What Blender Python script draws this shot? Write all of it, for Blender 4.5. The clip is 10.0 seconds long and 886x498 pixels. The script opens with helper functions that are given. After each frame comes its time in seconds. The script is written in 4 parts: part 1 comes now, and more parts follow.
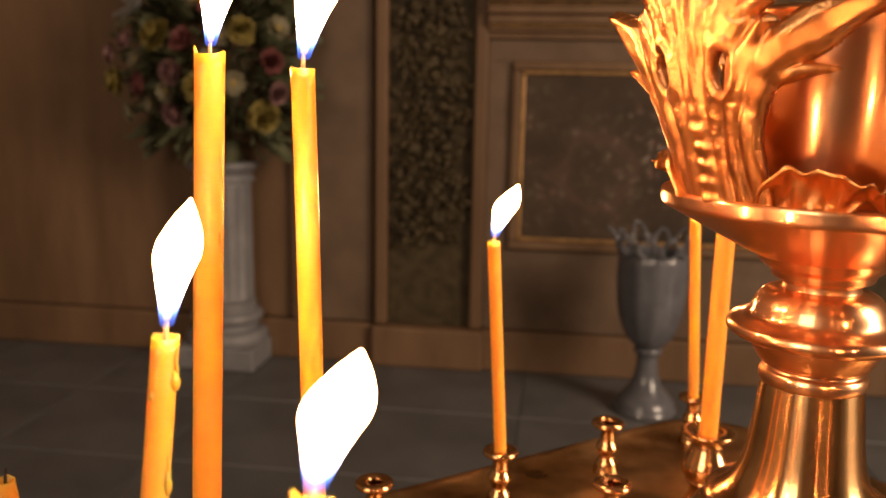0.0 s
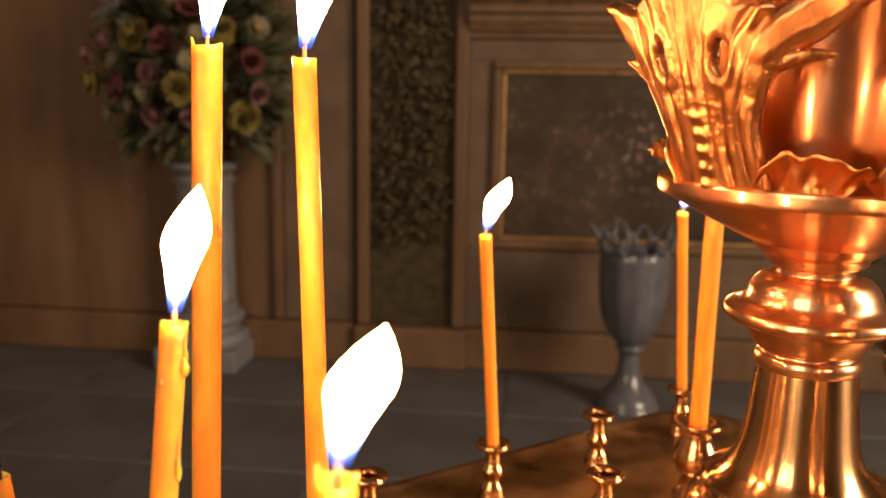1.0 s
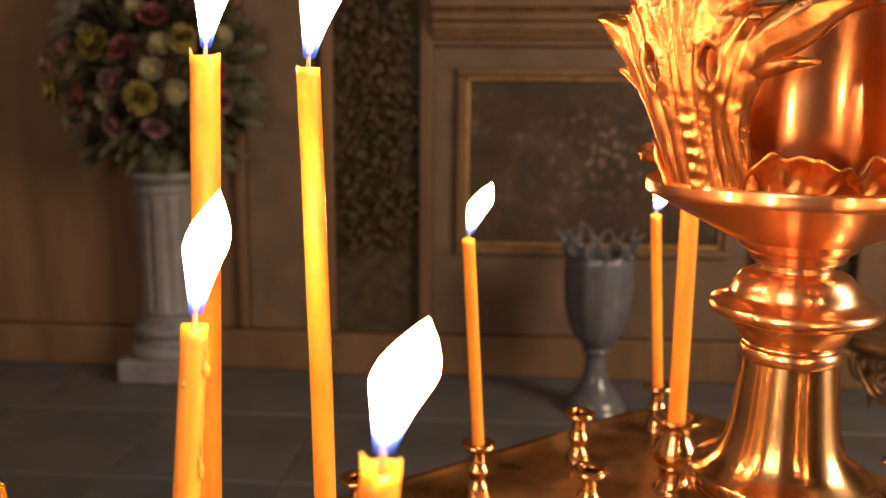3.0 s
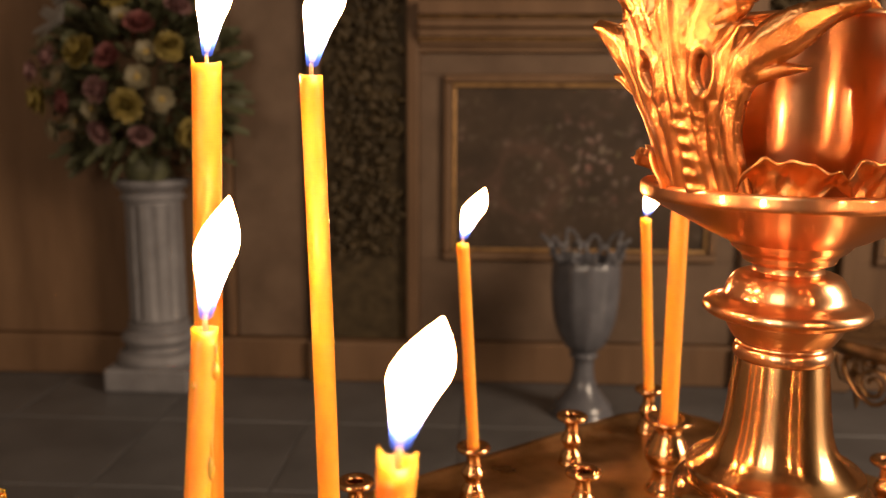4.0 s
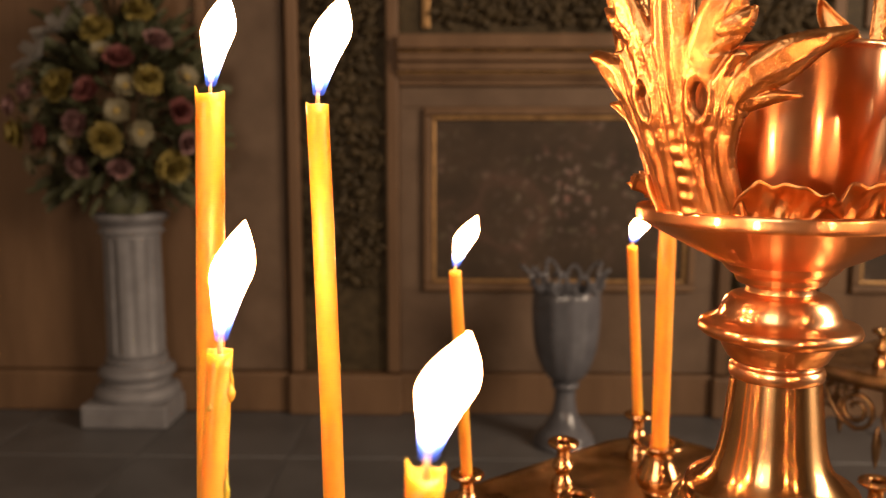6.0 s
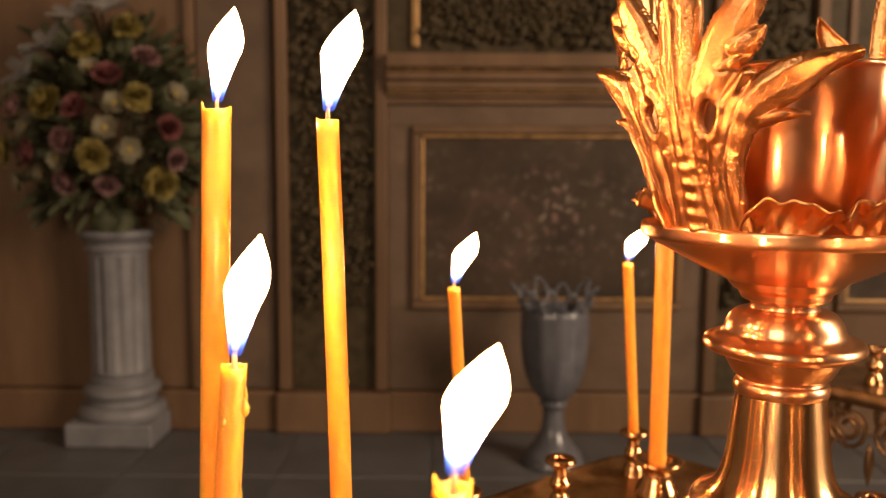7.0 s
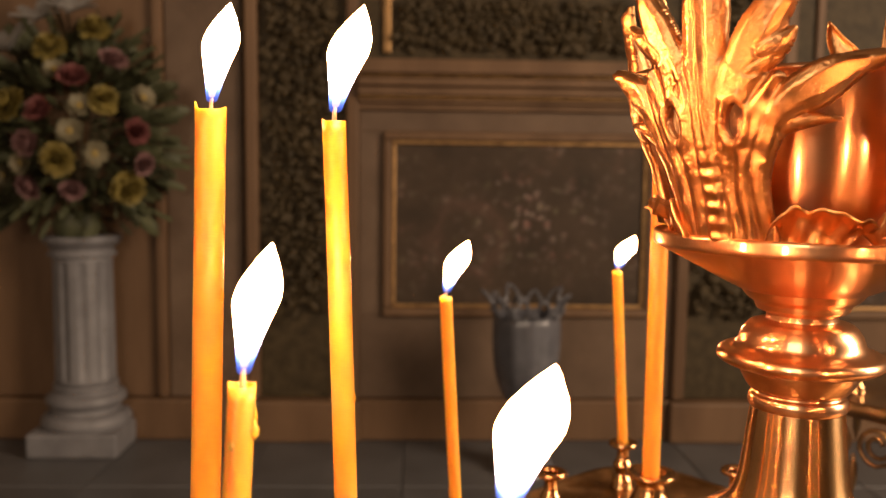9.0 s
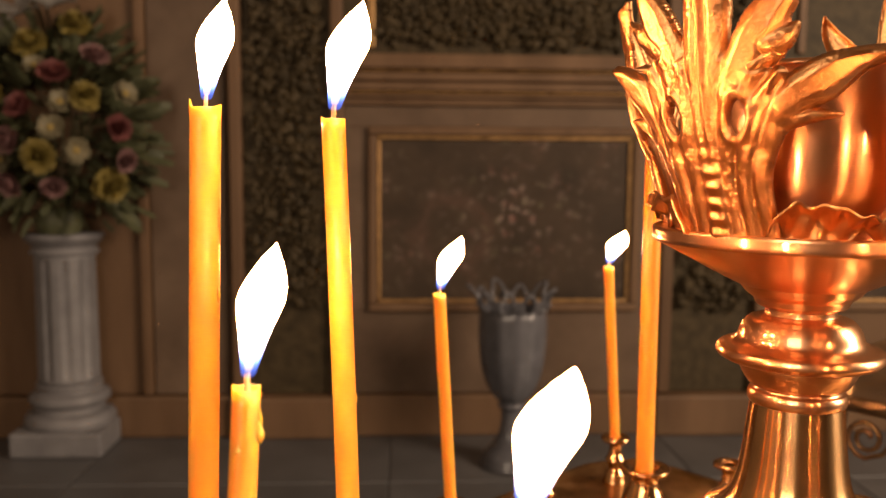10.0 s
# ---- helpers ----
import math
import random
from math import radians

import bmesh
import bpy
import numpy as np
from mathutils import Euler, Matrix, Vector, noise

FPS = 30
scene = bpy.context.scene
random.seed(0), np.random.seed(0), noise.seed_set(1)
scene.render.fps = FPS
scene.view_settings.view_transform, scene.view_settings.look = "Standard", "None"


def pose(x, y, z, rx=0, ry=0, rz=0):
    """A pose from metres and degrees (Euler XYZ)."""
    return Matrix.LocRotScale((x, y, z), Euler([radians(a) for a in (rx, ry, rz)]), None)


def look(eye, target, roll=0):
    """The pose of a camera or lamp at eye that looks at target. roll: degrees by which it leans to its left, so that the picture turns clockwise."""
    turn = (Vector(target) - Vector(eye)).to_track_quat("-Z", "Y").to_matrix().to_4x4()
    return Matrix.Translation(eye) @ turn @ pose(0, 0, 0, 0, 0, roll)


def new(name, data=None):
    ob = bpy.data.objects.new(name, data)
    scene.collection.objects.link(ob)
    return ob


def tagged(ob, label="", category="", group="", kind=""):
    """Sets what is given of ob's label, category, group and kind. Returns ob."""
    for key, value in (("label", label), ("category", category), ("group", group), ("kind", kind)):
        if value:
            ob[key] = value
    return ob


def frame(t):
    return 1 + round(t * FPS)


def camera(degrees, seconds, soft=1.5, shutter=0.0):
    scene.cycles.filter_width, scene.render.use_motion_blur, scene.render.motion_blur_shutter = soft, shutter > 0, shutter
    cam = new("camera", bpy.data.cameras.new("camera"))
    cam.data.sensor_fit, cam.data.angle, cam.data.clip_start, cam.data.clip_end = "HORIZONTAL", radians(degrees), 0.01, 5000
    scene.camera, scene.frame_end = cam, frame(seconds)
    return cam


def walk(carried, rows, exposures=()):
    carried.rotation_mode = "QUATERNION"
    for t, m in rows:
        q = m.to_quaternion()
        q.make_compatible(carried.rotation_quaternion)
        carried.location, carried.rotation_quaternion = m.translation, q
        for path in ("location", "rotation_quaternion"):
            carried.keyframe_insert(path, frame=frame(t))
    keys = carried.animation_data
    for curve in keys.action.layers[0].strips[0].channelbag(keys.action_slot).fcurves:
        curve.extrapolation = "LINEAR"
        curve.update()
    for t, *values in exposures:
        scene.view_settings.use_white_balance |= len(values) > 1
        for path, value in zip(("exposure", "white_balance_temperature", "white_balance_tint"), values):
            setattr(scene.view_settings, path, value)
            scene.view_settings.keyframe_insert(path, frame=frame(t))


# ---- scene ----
cam = camera(54.9, 10.0)
PATH = [
    (0, (-0.096, -0.321, 0.261), (-0.364, 1.627, -0.106), 1.1),
    (0.5, (-0.099, -0.322, 0.26), (-0.344, 1.629, -0.107), 1.0),
    (1, (-0.103, -0.325, 0.257), (-0.325, 1.629, -0.108), 0.9),
    (1.5, (-0.107, -0.328, 0.257), (-0.306, 1.629, -0.105), 0.7),
    (2, (-0.11, -0.33, 0.257), (-0.286, 1.629, -0.102), 0.5),
    (2.5, (-0.113, -0.333, 0.257), (-0.268, 1.629, -0.097), 0.5),
    (4, (-0.121, -0.343, 0.257), (-0.223, 1.626, -0.076), 0.3),
    (4.5, (-0.123, -0.345, 0.255), (-0.216, 1.626, -0.067), 0.2),
    (5, (-0.125, -0.347, 0.255), (-0.205, 1.628, -0.049), 0.2),
    (5.5, (-0.127, -0.349, 0.255), (-0.193, 1.63, -0.027), 0.1),
    (7, (-0.139, -0.351, 0.254), (-0.157, 1.638, 0.038), 0.3),
    (7.5, (-0.143, -0.348, 0.253), (-0.144, 1.642, 0.05), 0.5),
    (8, (-0.148, -0.343, 0.252), (-0.129, 1.647, 0.056), 0.6),
    (8.5, (-0.152, -0.338, 0.252), (-0.114, 1.652, 0.058), 0.7),
    (9, (-0.155, -0.335, 0.253), (-0.096, 1.655, 0.053), 0.7),
    (9.5, (-0.158, -0.333, 0.253), (-0.078, 1.655, 0.049), 0.6),
    (10, (-0.161, -0.332, 0.254), (-0.064, 1.654, 0.042), 0.4),
]
walk(cam, [(t, look(eye, target, roll)) for t, eye, target, roll in PATH])

cam.data.dof.use_dof = True
cam.data.dof.focus_distance = 0.33
cam.data.dof.aperture_fstop = 13.0

# ---- light ----
world = bpy.data.worlds.new("world")
world.use_nodes = True
world.node_tree.nodes["Background"].inputs[0].default_value = (0.5, 0.6, 0.8, 1)
world.node_tree.nodes["Background"].inputs[1].default_value = 0.02
scene.world = world
scene.view_settings.exposure = 0.0

FLOOR_Z = -0.775
FLAME_POWER = 430.0
ROOM_LIGHT_WATTS = 250.0


def room_area_light(name, x, y, z, w, h, watts, target):
    lamp = bpy.data.lights.new(name, "AREA")
    lamp.shape, lamp.size, lamp.size_y = "RECTANGLE", w, h
    lamp.energy, lamp.color = watts, (1.0, 0.75, 0.53)
    ob = new(name, lamp)
    ob.matrix_world = look((x, y, z), target)
    return ob


room_area_light("window_and_fill_light", 3.34, -0.3, 1.45, 1.5, 2.1, ROOM_LIGHT_WATTS, (-0.4, 2.2, 0.0))
# Added frontal fill; no source is known on this side.
room_area_light("window_and_fill_light", -1.9, -2.64, 1.5, 1.5, 2.1, 0.28 * ROOM_LIGHT_WATTS, (-0.6, 2.4, 0.0))


# ---- materials ----
def mat(name):
    m = bpy.data.materials.new(name)
    m.use_nodes = True
    return m, m.node_tree.nodes, m.node_tree.links, m.node_tree.nodes["Principled BSDF"]


def noise_node(n, l, scale, detail=4.0, stretch=(1, 1, 1), rough=0.6):
    co = n.new("ShaderNodeTexCoord")
    mp = n.new("ShaderNodeMapping")
    mp.inputs["Scale"].default_value = stretch
    tx = n.new("ShaderNodeTexNoise")
    tx.inputs["Scale"].default_value = scale
    tx.inputs["Detail"].default_value = detail
    tx.inputs["Roughness"].default_value = rough
    l.new(co.outputs["Object"], mp.inputs["Vector"])
    l.new(mp.outputs["Vector"], tx.inputs["Vector"])
    return tx


def ramp(n, l, fac, stops):
    r = n.new("ShaderNodeValToRGB")
    els = r.color_ramp.elements
    while len(els) < len(stops):
        els.new(0.5)
    for e, (p, c) in zip(els, stops):
        e.position, e.color = p, (*c, 1)
    l.new(fac, r.inputs["Fac"])
    return r


def bump(n, l, b, height, strength, dist):
    k = n.new("ShaderNodeBump")
    k.inputs["Strength"].default_value = strength
    k.inputs["Distance"].default_value = dist
    l.new(height, k.inputs["Height"])
    l.new(k.outputs["Normal"], b.inputs["Normal"])
    return k


def metal(name, dark, light, rough_lo, rough_hi, grain=60, stretch=(1, 1, 1), relief=0.15, dist=0.0004, fine=900, brushed=0.0):
    m, n, l, b = mat(name)
    b.inputs["Metallic"].default_value = 1.0
    big = noise_node(n, l, grain, 5, stretch)
    fin = noise_node(n, l, 1.0, 2, (40, 40, 3200)) if brushed else noise_node(n, l, fine, 3, stretch)
    c = ramp(n, l, big.outputs["Fac"], [(0.32, dark), (0.62, light)])
    l.new(c.outputs["Color"], b.inputs["Base Color"])
    mr = n.new("ShaderNodeMapRange")
    mr.inputs["From Min"].default_value, mr.inputs["From Max"].default_value = 0.3, 0.7
    mr.inputs["To Min"].default_value, mr.inputs["To Max"].default_value = rough_lo, rough_hi
    l.new(big.outputs["Fac"], mr.inputs["Value"])
    if brushed:
        b.inputs["Roughness"].default_value = (rough_lo + rough_hi) / 2
    else:
        l.new(mr.outputs["Result"], b.inputs["Roughness"])
    bump(n, l, b, fin.outputs["Fac"], relief, dist)
    if brushed:
        tg = n.new("ShaderNodeTangent")
        tg.direction_type, tg.axis = "RADIAL", "Z"
        l.new(tg.outputs["Tangent"], b.inputs["Tangent"])
        b.inputs["Anisotropic"].default_value = brushed
        b.inputs["Anisotropic Rotation"].default_value = 0.25
        b.inputs["Roughness"].default_value = rough_hi
        sharp = n.new("ShaderNodeBsdfAnisotropic")
        sharp.inputs["Roughness"].default_value = rough_lo
        sharp.inputs["Anisotropy"].default_value = 0.6
        sharp.inputs["Rotation"].default_value = 0.0
        l.new(c.outputs["Color"], sharp.inputs["Color"])
        l.new(tg.outputs["Tangent"], sharp.inputs["Tangent"])
        both = n.new("ShaderNodeMixShader")
        both.inputs["Fac"].default_value = 0.45
        l.new(b.outputs["BSDF"], both.inputs[1])
        l.new(sharp.outputs["BSDF"], both.inputs[2])
        l.new(both.outputs["Shader"], n["Material Output"].inputs["Surface"])
    return m


BRASS_TURNED = metal("turned_brass", (0.58, 0.33, 0.145), (0.76, 0.45, 0.205), 0.10, 0.27, 30, (1, 1, 1), 0.10, 0.0001, 700, 0.85)
BRASS_RED = metal("reddish_turned_brass", (0.72, 0.385, 0.20), (0.80, 0.43, 0.225), 0.10, 0.33, 30, (1, 1, 1), 0.10, 0.0001, 700, 0.4)
BRASS_CAST = metal("cast_brass", (0.56, 0.265, 0.105), (0.67, 0.34, 0.14), 0.28, 0.40, 40, (1, 1, 1), 0.55, 0.0004, 850)
BRASS_PLATE = metal("worn_plate_brass", (0.22, 0.135, 0.06), (0.48, 0.30, 0.14), 0.26, 0.56, 24, (1, 1, 1), 0.15, 0.0003, 300)
BRASS_BRIGHT = metal("bright_brass", (0.55, 0.30, 0.13), (0.74, 0.43, 0.20), 0.10, 0.20, 80, (1, 1, 1), 0.15, 0.0001, 500)
COPPER = metal("polished_copper", (0.78, 0.38, 0.19), (0.85, 0.43, 0.22), 0.13, 0.32, 35, (1, 1, 1), 0.06, 0.0001, 400, 0.75)
OLD_BRASS = metal("dull_brass", (0.27, 0.165, 0.085), (0.42, 0.27, 0.145), 0.25, 0.45, 60, (1, 1, 1), 0.2, 0.0004, 500)
GILT = metal("old_gilding", (0.20, 0.12, 0.055), (0.36, 0.22, 0.10), 0.45, 0.65, 25, (1, 1, 1), 0.3, 0.001, 120)


def wax_material():
    m, n, l, b = mat("beeswax")
    t = noise_node(n, l, 60, 3, (1, 1, 0.6))
    c = ramp(n, l, t.outputs["Fac"], [(0.3, (0.82, 0.340, 0.046)), (0.7, (0.86, 0.368, 0.054))])
    l.new(c.outputs["Color"], b.inputs["Base Color"])
    b.inputs["Roughness"].default_value = 0.30
    b.inputs["Subsurface Weight"].default_value = 0.75
    b.inputs["Subsurface Radius"].default_value = (0.018, 0.0065, 0.0015)
    b.inputs["Subsurface Scale"].default_value = 1.0
    f = noise_node(n, l, 260, 3, (1, 1, 0.8))
    bump(n, l, b, f.outputs["Fac"], 0.06, 0.0003)
    return m


def flame_material(core=False):
    m, n, l, b = mat("flame_core" if core else "candle_flame")
    n.remove(b)
    out = n["Material Output"]
    co = n.new("ShaderNodeTexCoord")
    sp = n.new("ShaderNodeSeparateXYZ")
    l.new(co.outputs["Generated"], sp.inputs["Vector"])
    colour = ramp(n, l, sp.outputs["Z"], [(0.0, (0.10, 0.18, 1.0)), (0.14, (0.20, 0.32, 1.0)), (0.28, (0.95, 0.66, 0.60)), (0.45, (1.0, 0.405, 0.14))])
    rise = n.new("ShaderNodeMapRange")
    rise.inputs["From Min"].default_value, rise.inputs["From Max"].default_value = 0.0, 0.55
    l.new(sp.outputs["Z"], rise.inputs["Value"])
    power = n.new("ShaderNodeMath")
    power.operation = "POWER"
    power.inputs[1].default_value = 3.2
    l.new(rise.outputs["Result"], power.inputs[0])
    glow = n.new("ShaderNodeMath")
    glow.operation = "MULTIPLY_ADD"
    glow.inputs[1].default_value, glow.inputs[2].default_value = FLAME_POWER, 1.3
    l.new(power.outputs["Value"], glow.inputs[0])
    em = n.new("ShaderNodeEmission")
    l.new(colour.outputs["Color"], em.inputs["Color"])
    l.new(glow.outputs["Value"], em.inputs["Strength"])
    if core:
        colour.color_ramp.elements[0].color = (1.0, 0.72, 0.62, 1)
        colour.color_ramp.elements[1].color = (1.0, 0.70, 0.50, 1)
        glow.inputs[2].default_value = 1.6
        l.new(em.outputs["Emission"], out.inputs["Surface"])
        return m
    clear = n.new("ShaderNodeBsdfTransparent")
    body = n.new("ShaderNodeMapRange")
    body.inputs["From Max"].default_value = 0.30
    body.inputs["To Min"].default_value = 0.22
    l.new(sp.outputs["Z"], body.inputs["Value"])
    mix = n.new("ShaderNodeMixShader")
    l.new(body.outputs["Result"], mix.inputs["Fac"])
    l.new(clear.outputs["BSDF"], mix.inputs[1])
    l.new(em.outputs["Emission"], mix.inputs[2])
    l.new(mix.outputs["Shader"], out.inputs["Surface"])
    return m


def plain(name, dark, light, rough, scale=20, relief=0.2, dist=0.001, fine=200, stretch=(1, 1, 1), spec=0.5):
    m, n, l, b = mat(name)
    t = noise_node(n, l, scale, 6, stretch)
    c = ramp(n, l, t.outputs["Fac"], [(0.3, dark), (0.7, light)])
    l.new(c.outputs["Color"], b.inputs["Base Color"])
    b.inputs["Roughness"].default_value = rough
    b.inputs["Specular IOR Level"].default_value = spec
    f = noise_node(n, l, fine, 4, stretch)
    bump(n, l, b, f.outputs["Fac"], relief, dist)
    return m


WAX = wax_material()
FLAME = flame_material()
FLAME_CORE = flame_material(core=True)
WICK = plain("charred_wick", (0.015, 0.012, 0.01), (0.05, 0.035, 0.025), 0.9, 300)
# Pale colour stands in for the flame's glow through the wick.
WICK_LIT = plain("pale_lit_wick", (0.75, 0.55, 0.25), (0.9, 0.72, 0.4), 0.6, 300)
DARK_WOOD = plain("dark_carved_wood", (0.086, 0.049, 0.027), (0.150, 0.089, 0.050), 0.55, 6, 0.3, 0.002, 60, (1, 1, 0.2), spec=0.2)
GREY_WOOD = plain("grey_painted_wood", (0.082, 0.053, 0.035), (0.124, 0.083, 0.056), 0.55, 7, 0.2, 0.001, 80, spec=0.2)
CARVING = plain("carved_foliage_wood", (0.024, 0.018, 0.010), (0.064, 0.046, 0.024), 0.6, 22, 0.3, 0.001, 120, spec=0.15)
# Far below white plaster's own tone: the dim, cool light is in this colour.
PLASTER = plain("dimmed_white_plaster", (0.115, 0.112, 0.121), (0.170, 0.167, 0.177), 0.55, 12, 0.25, 0.001, 90)
PORCELAIN = plain("grey_porcelain", (0.064, 0.064, 0.074), (0.101, 0.101, 0.114), 0.2, 14, 0.1, 0.001, 60)
STONE = plain("grey_stone_floor", (0.056, 0.055, 0.057), (0.096, 0.094, 0.097), 0.45, 3, 0.2, 0.001, 70)
WALL = plain("painted_plaster_wall", (0.20, 0.16, 0.12), (0.27, 0.22, 0.17), 0.8, 2.5, 0.2, 0.002, 60)
# Leaf colour lifted towards brown, in place of haze over the bouquet.
LEAF = plain("dark_green_leaf", (0.040, 0.046, 0.022), (0.080, 0.082, 0.038), 0.6, 25, 0.2, 0.001, 80)
# Petals toned far down in colour, in place of dimmer light on them.
PETAL_YELLOW = plain("dimmed_yellow_petal", (0.154, 0.111, 0.018), (0.204, 0.161, 0.044), 0.6, 40)
PETAL_CREAM = plain("dimmed_cream_petal", (0.121, 0.102, 0.055), (0.158, 0.140, 0.088), 0.6, 40)
PETAL_PINK = plain("dimmed_pink_petal", (0.139, 0.062, 0.062), (0.191, 0.106, 0.102), 0.6, 40)
PETAL_ROSE = plain("dimmed_rose_red_petal", (0.111, 0.028, 0.028), (0.149, 0.050, 0.046), 0.6, 40)
PETAL_WHITE = plain("dimmed_white_petal", (0.140, 0.131, 0.121), (0.176, 0.167, 0.158), 0.6, 40)
FLOWER_EYE = plain("flower_eye", (0.16, 0.11, 0.03), (0.28, 0.20, 0.05), 0.8, 80)


def painted_panel():
    """A dark old painting with pale blossoms strewn over it."""
    m, n, l, b = mat("painted_flower_panel")
    co = n.new("ShaderNodeTexCoord")
    vo = n.new("ShaderNodeTexVoronoi")
    vo.inputs["Scale"].default_value = 24.0
    jit = noise_node(n, l, 14.0, 3)
    warp = n.new("ShaderNodeVectorMath")
    warp.operation = "MULTIPLY_ADD"
    warp.inputs[1].default_value = (0.10, 0.10, 0.10)
    l.new(jit.outputs["Color"], warp.inputs[0])
    l.new(co.outputs["Object"], warp.inputs[2])
    l.new(warp.outputs["Vector"], vo.inputs["Vector"])
    big = noise_node(n, l, 5.5, 5)
    inv = n.new("ShaderNodeMapRange")
    inv.inputs["From Min"].default_value, inv.inputs["From Max"].default_value = 0.05, 0.50
    inv.inputs["To Min"].default_value, inv.inputs["To Max"].default_value = 1.0, 0.0
    l.new(vo.outputs["Distance"], inv.inputs["Value"])
    area = ramp(n, l, big.outputs["Fac"], [(0.47, (0, 0, 0)), (0.62, (1, 1, 1))])
    mul = n.new("ShaderNodeMath")
    mul.operation = "MULTIPLY"
    l.new(inv.outputs["Result"], mul.inputs[0])
    l.new(area.outputs["Color"], mul.inputs[1])
    ground = ramp(n, l, big.outputs["Fac"], [(0.3, (0.026, 0.018, 0.012)), (0.6, (0.048, 0.032, 0.021)), (0.75, (0.08, 0.044, 0.031))])

    def circle(x, z, sx, sz, stops):
        mp = n.new("ShaderNodeMapping")
        mp.inputs["Location"].default_value = (-x / sx, 0, -z / sz)
        mp.inputs["Scale"].default_value = (1 / sx, 0, 1 / sz)
        wob = noise_node(n, l, 9.0, 3)
        ln = n.new("ShaderNodeVectorMath")
        ln.operation = "LENGTH"
        add = n.new("ShaderNodeMath")
        add.operation = "MULTIPLY_ADD"
        add.inputs[1].default_value = 0.5
        l.new(co.outputs["Object"], mp.inputs["Vector"])
        l.new(mp.outputs["Vector"], ln.inputs[0])
        l.new(wob.outputs["Fac"], add.inputs[0])
        l.new(ln.outputs["Value"], add.inputs[2])
        return ramp(n, l, add.outputs["Value"], stops)

    # a bouquet to one side of a pale painted arch
    heart = circle(0.26, 0.06, 0.62, 0.44, [(0.25, (1, 1, 1)), (0.75, (0, 0, 0))])
    arch = circle(0.02, -0.02, 0.34, 0.34, [(0.52, (0, 0, 0)), (0.62, (1, 1, 1)), (0.72, (0, 0, 0))])
    with_arch = n.new("ShaderNodeMixRGB")
    l.new(arch.outputs["Color"], with_arch.inputs["Fac"])
    l.new(ground.outputs["Color"], with_arch.inputs["Color1"])
    with_arch.inputs["Color2"].default_value = (0.062, 0.037, 0.026, 1)
    posy = n.new("ShaderNodeMath")
    posy.operation = "MULTIPLY"
    l.new(inv.outputs["Result"], posy.inputs[0])
    l.new(heart.outputs["Color"], posy.inputs[1])
    most = n.new("ShaderNodeMath")
    most.operation = "MAXIMUM"
    half = n.new("ShaderNodeMath")
    half.operation = "MULTIPLY"
    half.inputs[1].default_value = 0.35
    l.new(mul.outputs["Value"], half.inputs[0])
    l.new(half.outputs["Value"], most.inputs[0])
    l.new(posy.outputs["Value"], most.inputs[1])
    tone = noise_node(n, l, 16.0, 2)
    bloom = ramp(n, l, tone.outputs["Fac"], [(0.35, (0.20, 0.09, 0.075)), (0.5, (0.24, 0.18, 0.16)), (0.65, (0.12, 0.11, 0.06))])
    mix = n.new("ShaderNodeMixRGB")
    l.new(most.outputs["Value"], mix.inputs["Fac"])
    l.new(with_arch.outputs["Color"], mix.inputs["Color1"])
    l.new(bloom.outputs["Color"], mix.inputs["Color2"])
    l.new(mix.outputs["Color"], b.inputs["Base Color"])
    b.inputs["Roughness"].default_value = 0.65
    b.inputs["Specular IOR Level"].default_value = 0.2
    return m


PAINTING = painted_panel()


# ---- building helpers ----
def finish(bm, name, material, smooth=True):
    me = bpy.data.meshes.new(name)
    bm.normal_update()
    bm.to_mesh(me)
    bm.free()
    me.materials.append(material)
    if smooth:
        me.shade_smooth()
    return me


def part(name, bm, material, parent, label="", smooth=True):
    ob = new(name, finish(bm, name, material, smooth))
    ob.parent = parent
    if label:
        tagged(ob, label)
    return ob


def thing(name, m, label, category, group="", kind=""):
    ob = new(name)
    ob.empty_display_size = 0.02
    ob.matrix_world = m
    return tagged(ob, label, category, group, kind)


def box(bm, x0, x1, y0, y1, z0, z1, bevel=0.0):
    geo = bmesh.ops.create_cube(bm, size=1.0)
    vs = geo["verts"]
    bmesh.ops.scale(bm, vec=(x1 - x0, y1 - y0, z1 - z0), verts=vs)
    bmesh.ops.translate(bm, vec=((x0 + x1) / 2, (y0 + y1) / 2, (z0 + z1) / 2), verts=vs)
    if bevel:
        es = list({e for v in vs for e in v.link_edges})
        bmesh.ops.bevel(bm, geom=es, offset=bevel, segments=2, affect="EDGES", profile=0.5)
    return bm


def new_box(*a, bevel=0.0):
    return box(bmesh.new(), *a, bevel=bevel)


def smooth_profile(points, steps=5):
    """Catmull-Rom through the points; a point repeated keeps its corner."""
    out = []
    n = len(points)
    for i in range(n - 1):
        p0, p1, p2, p3 = (Vector((*points[max(0, min(n - 1, i + d))], 0)) for d in (-1, 0, 1, 2))
        if (p2 - p1).length < 1e-9:
            continue
        for s in range(steps):
            t = s / steps
            q = 0.5 * (2 * p1 + (p2 - p0) * t + (2 * p0 - 5 * p1 + 4 * p2 - p3) * t * t + (3 * p1 - p0 - 3 * p2 + p3) * t ** 3)
            out.append((max(q.x, 0.0), q.y))
    out.append(points[-1])
    return out


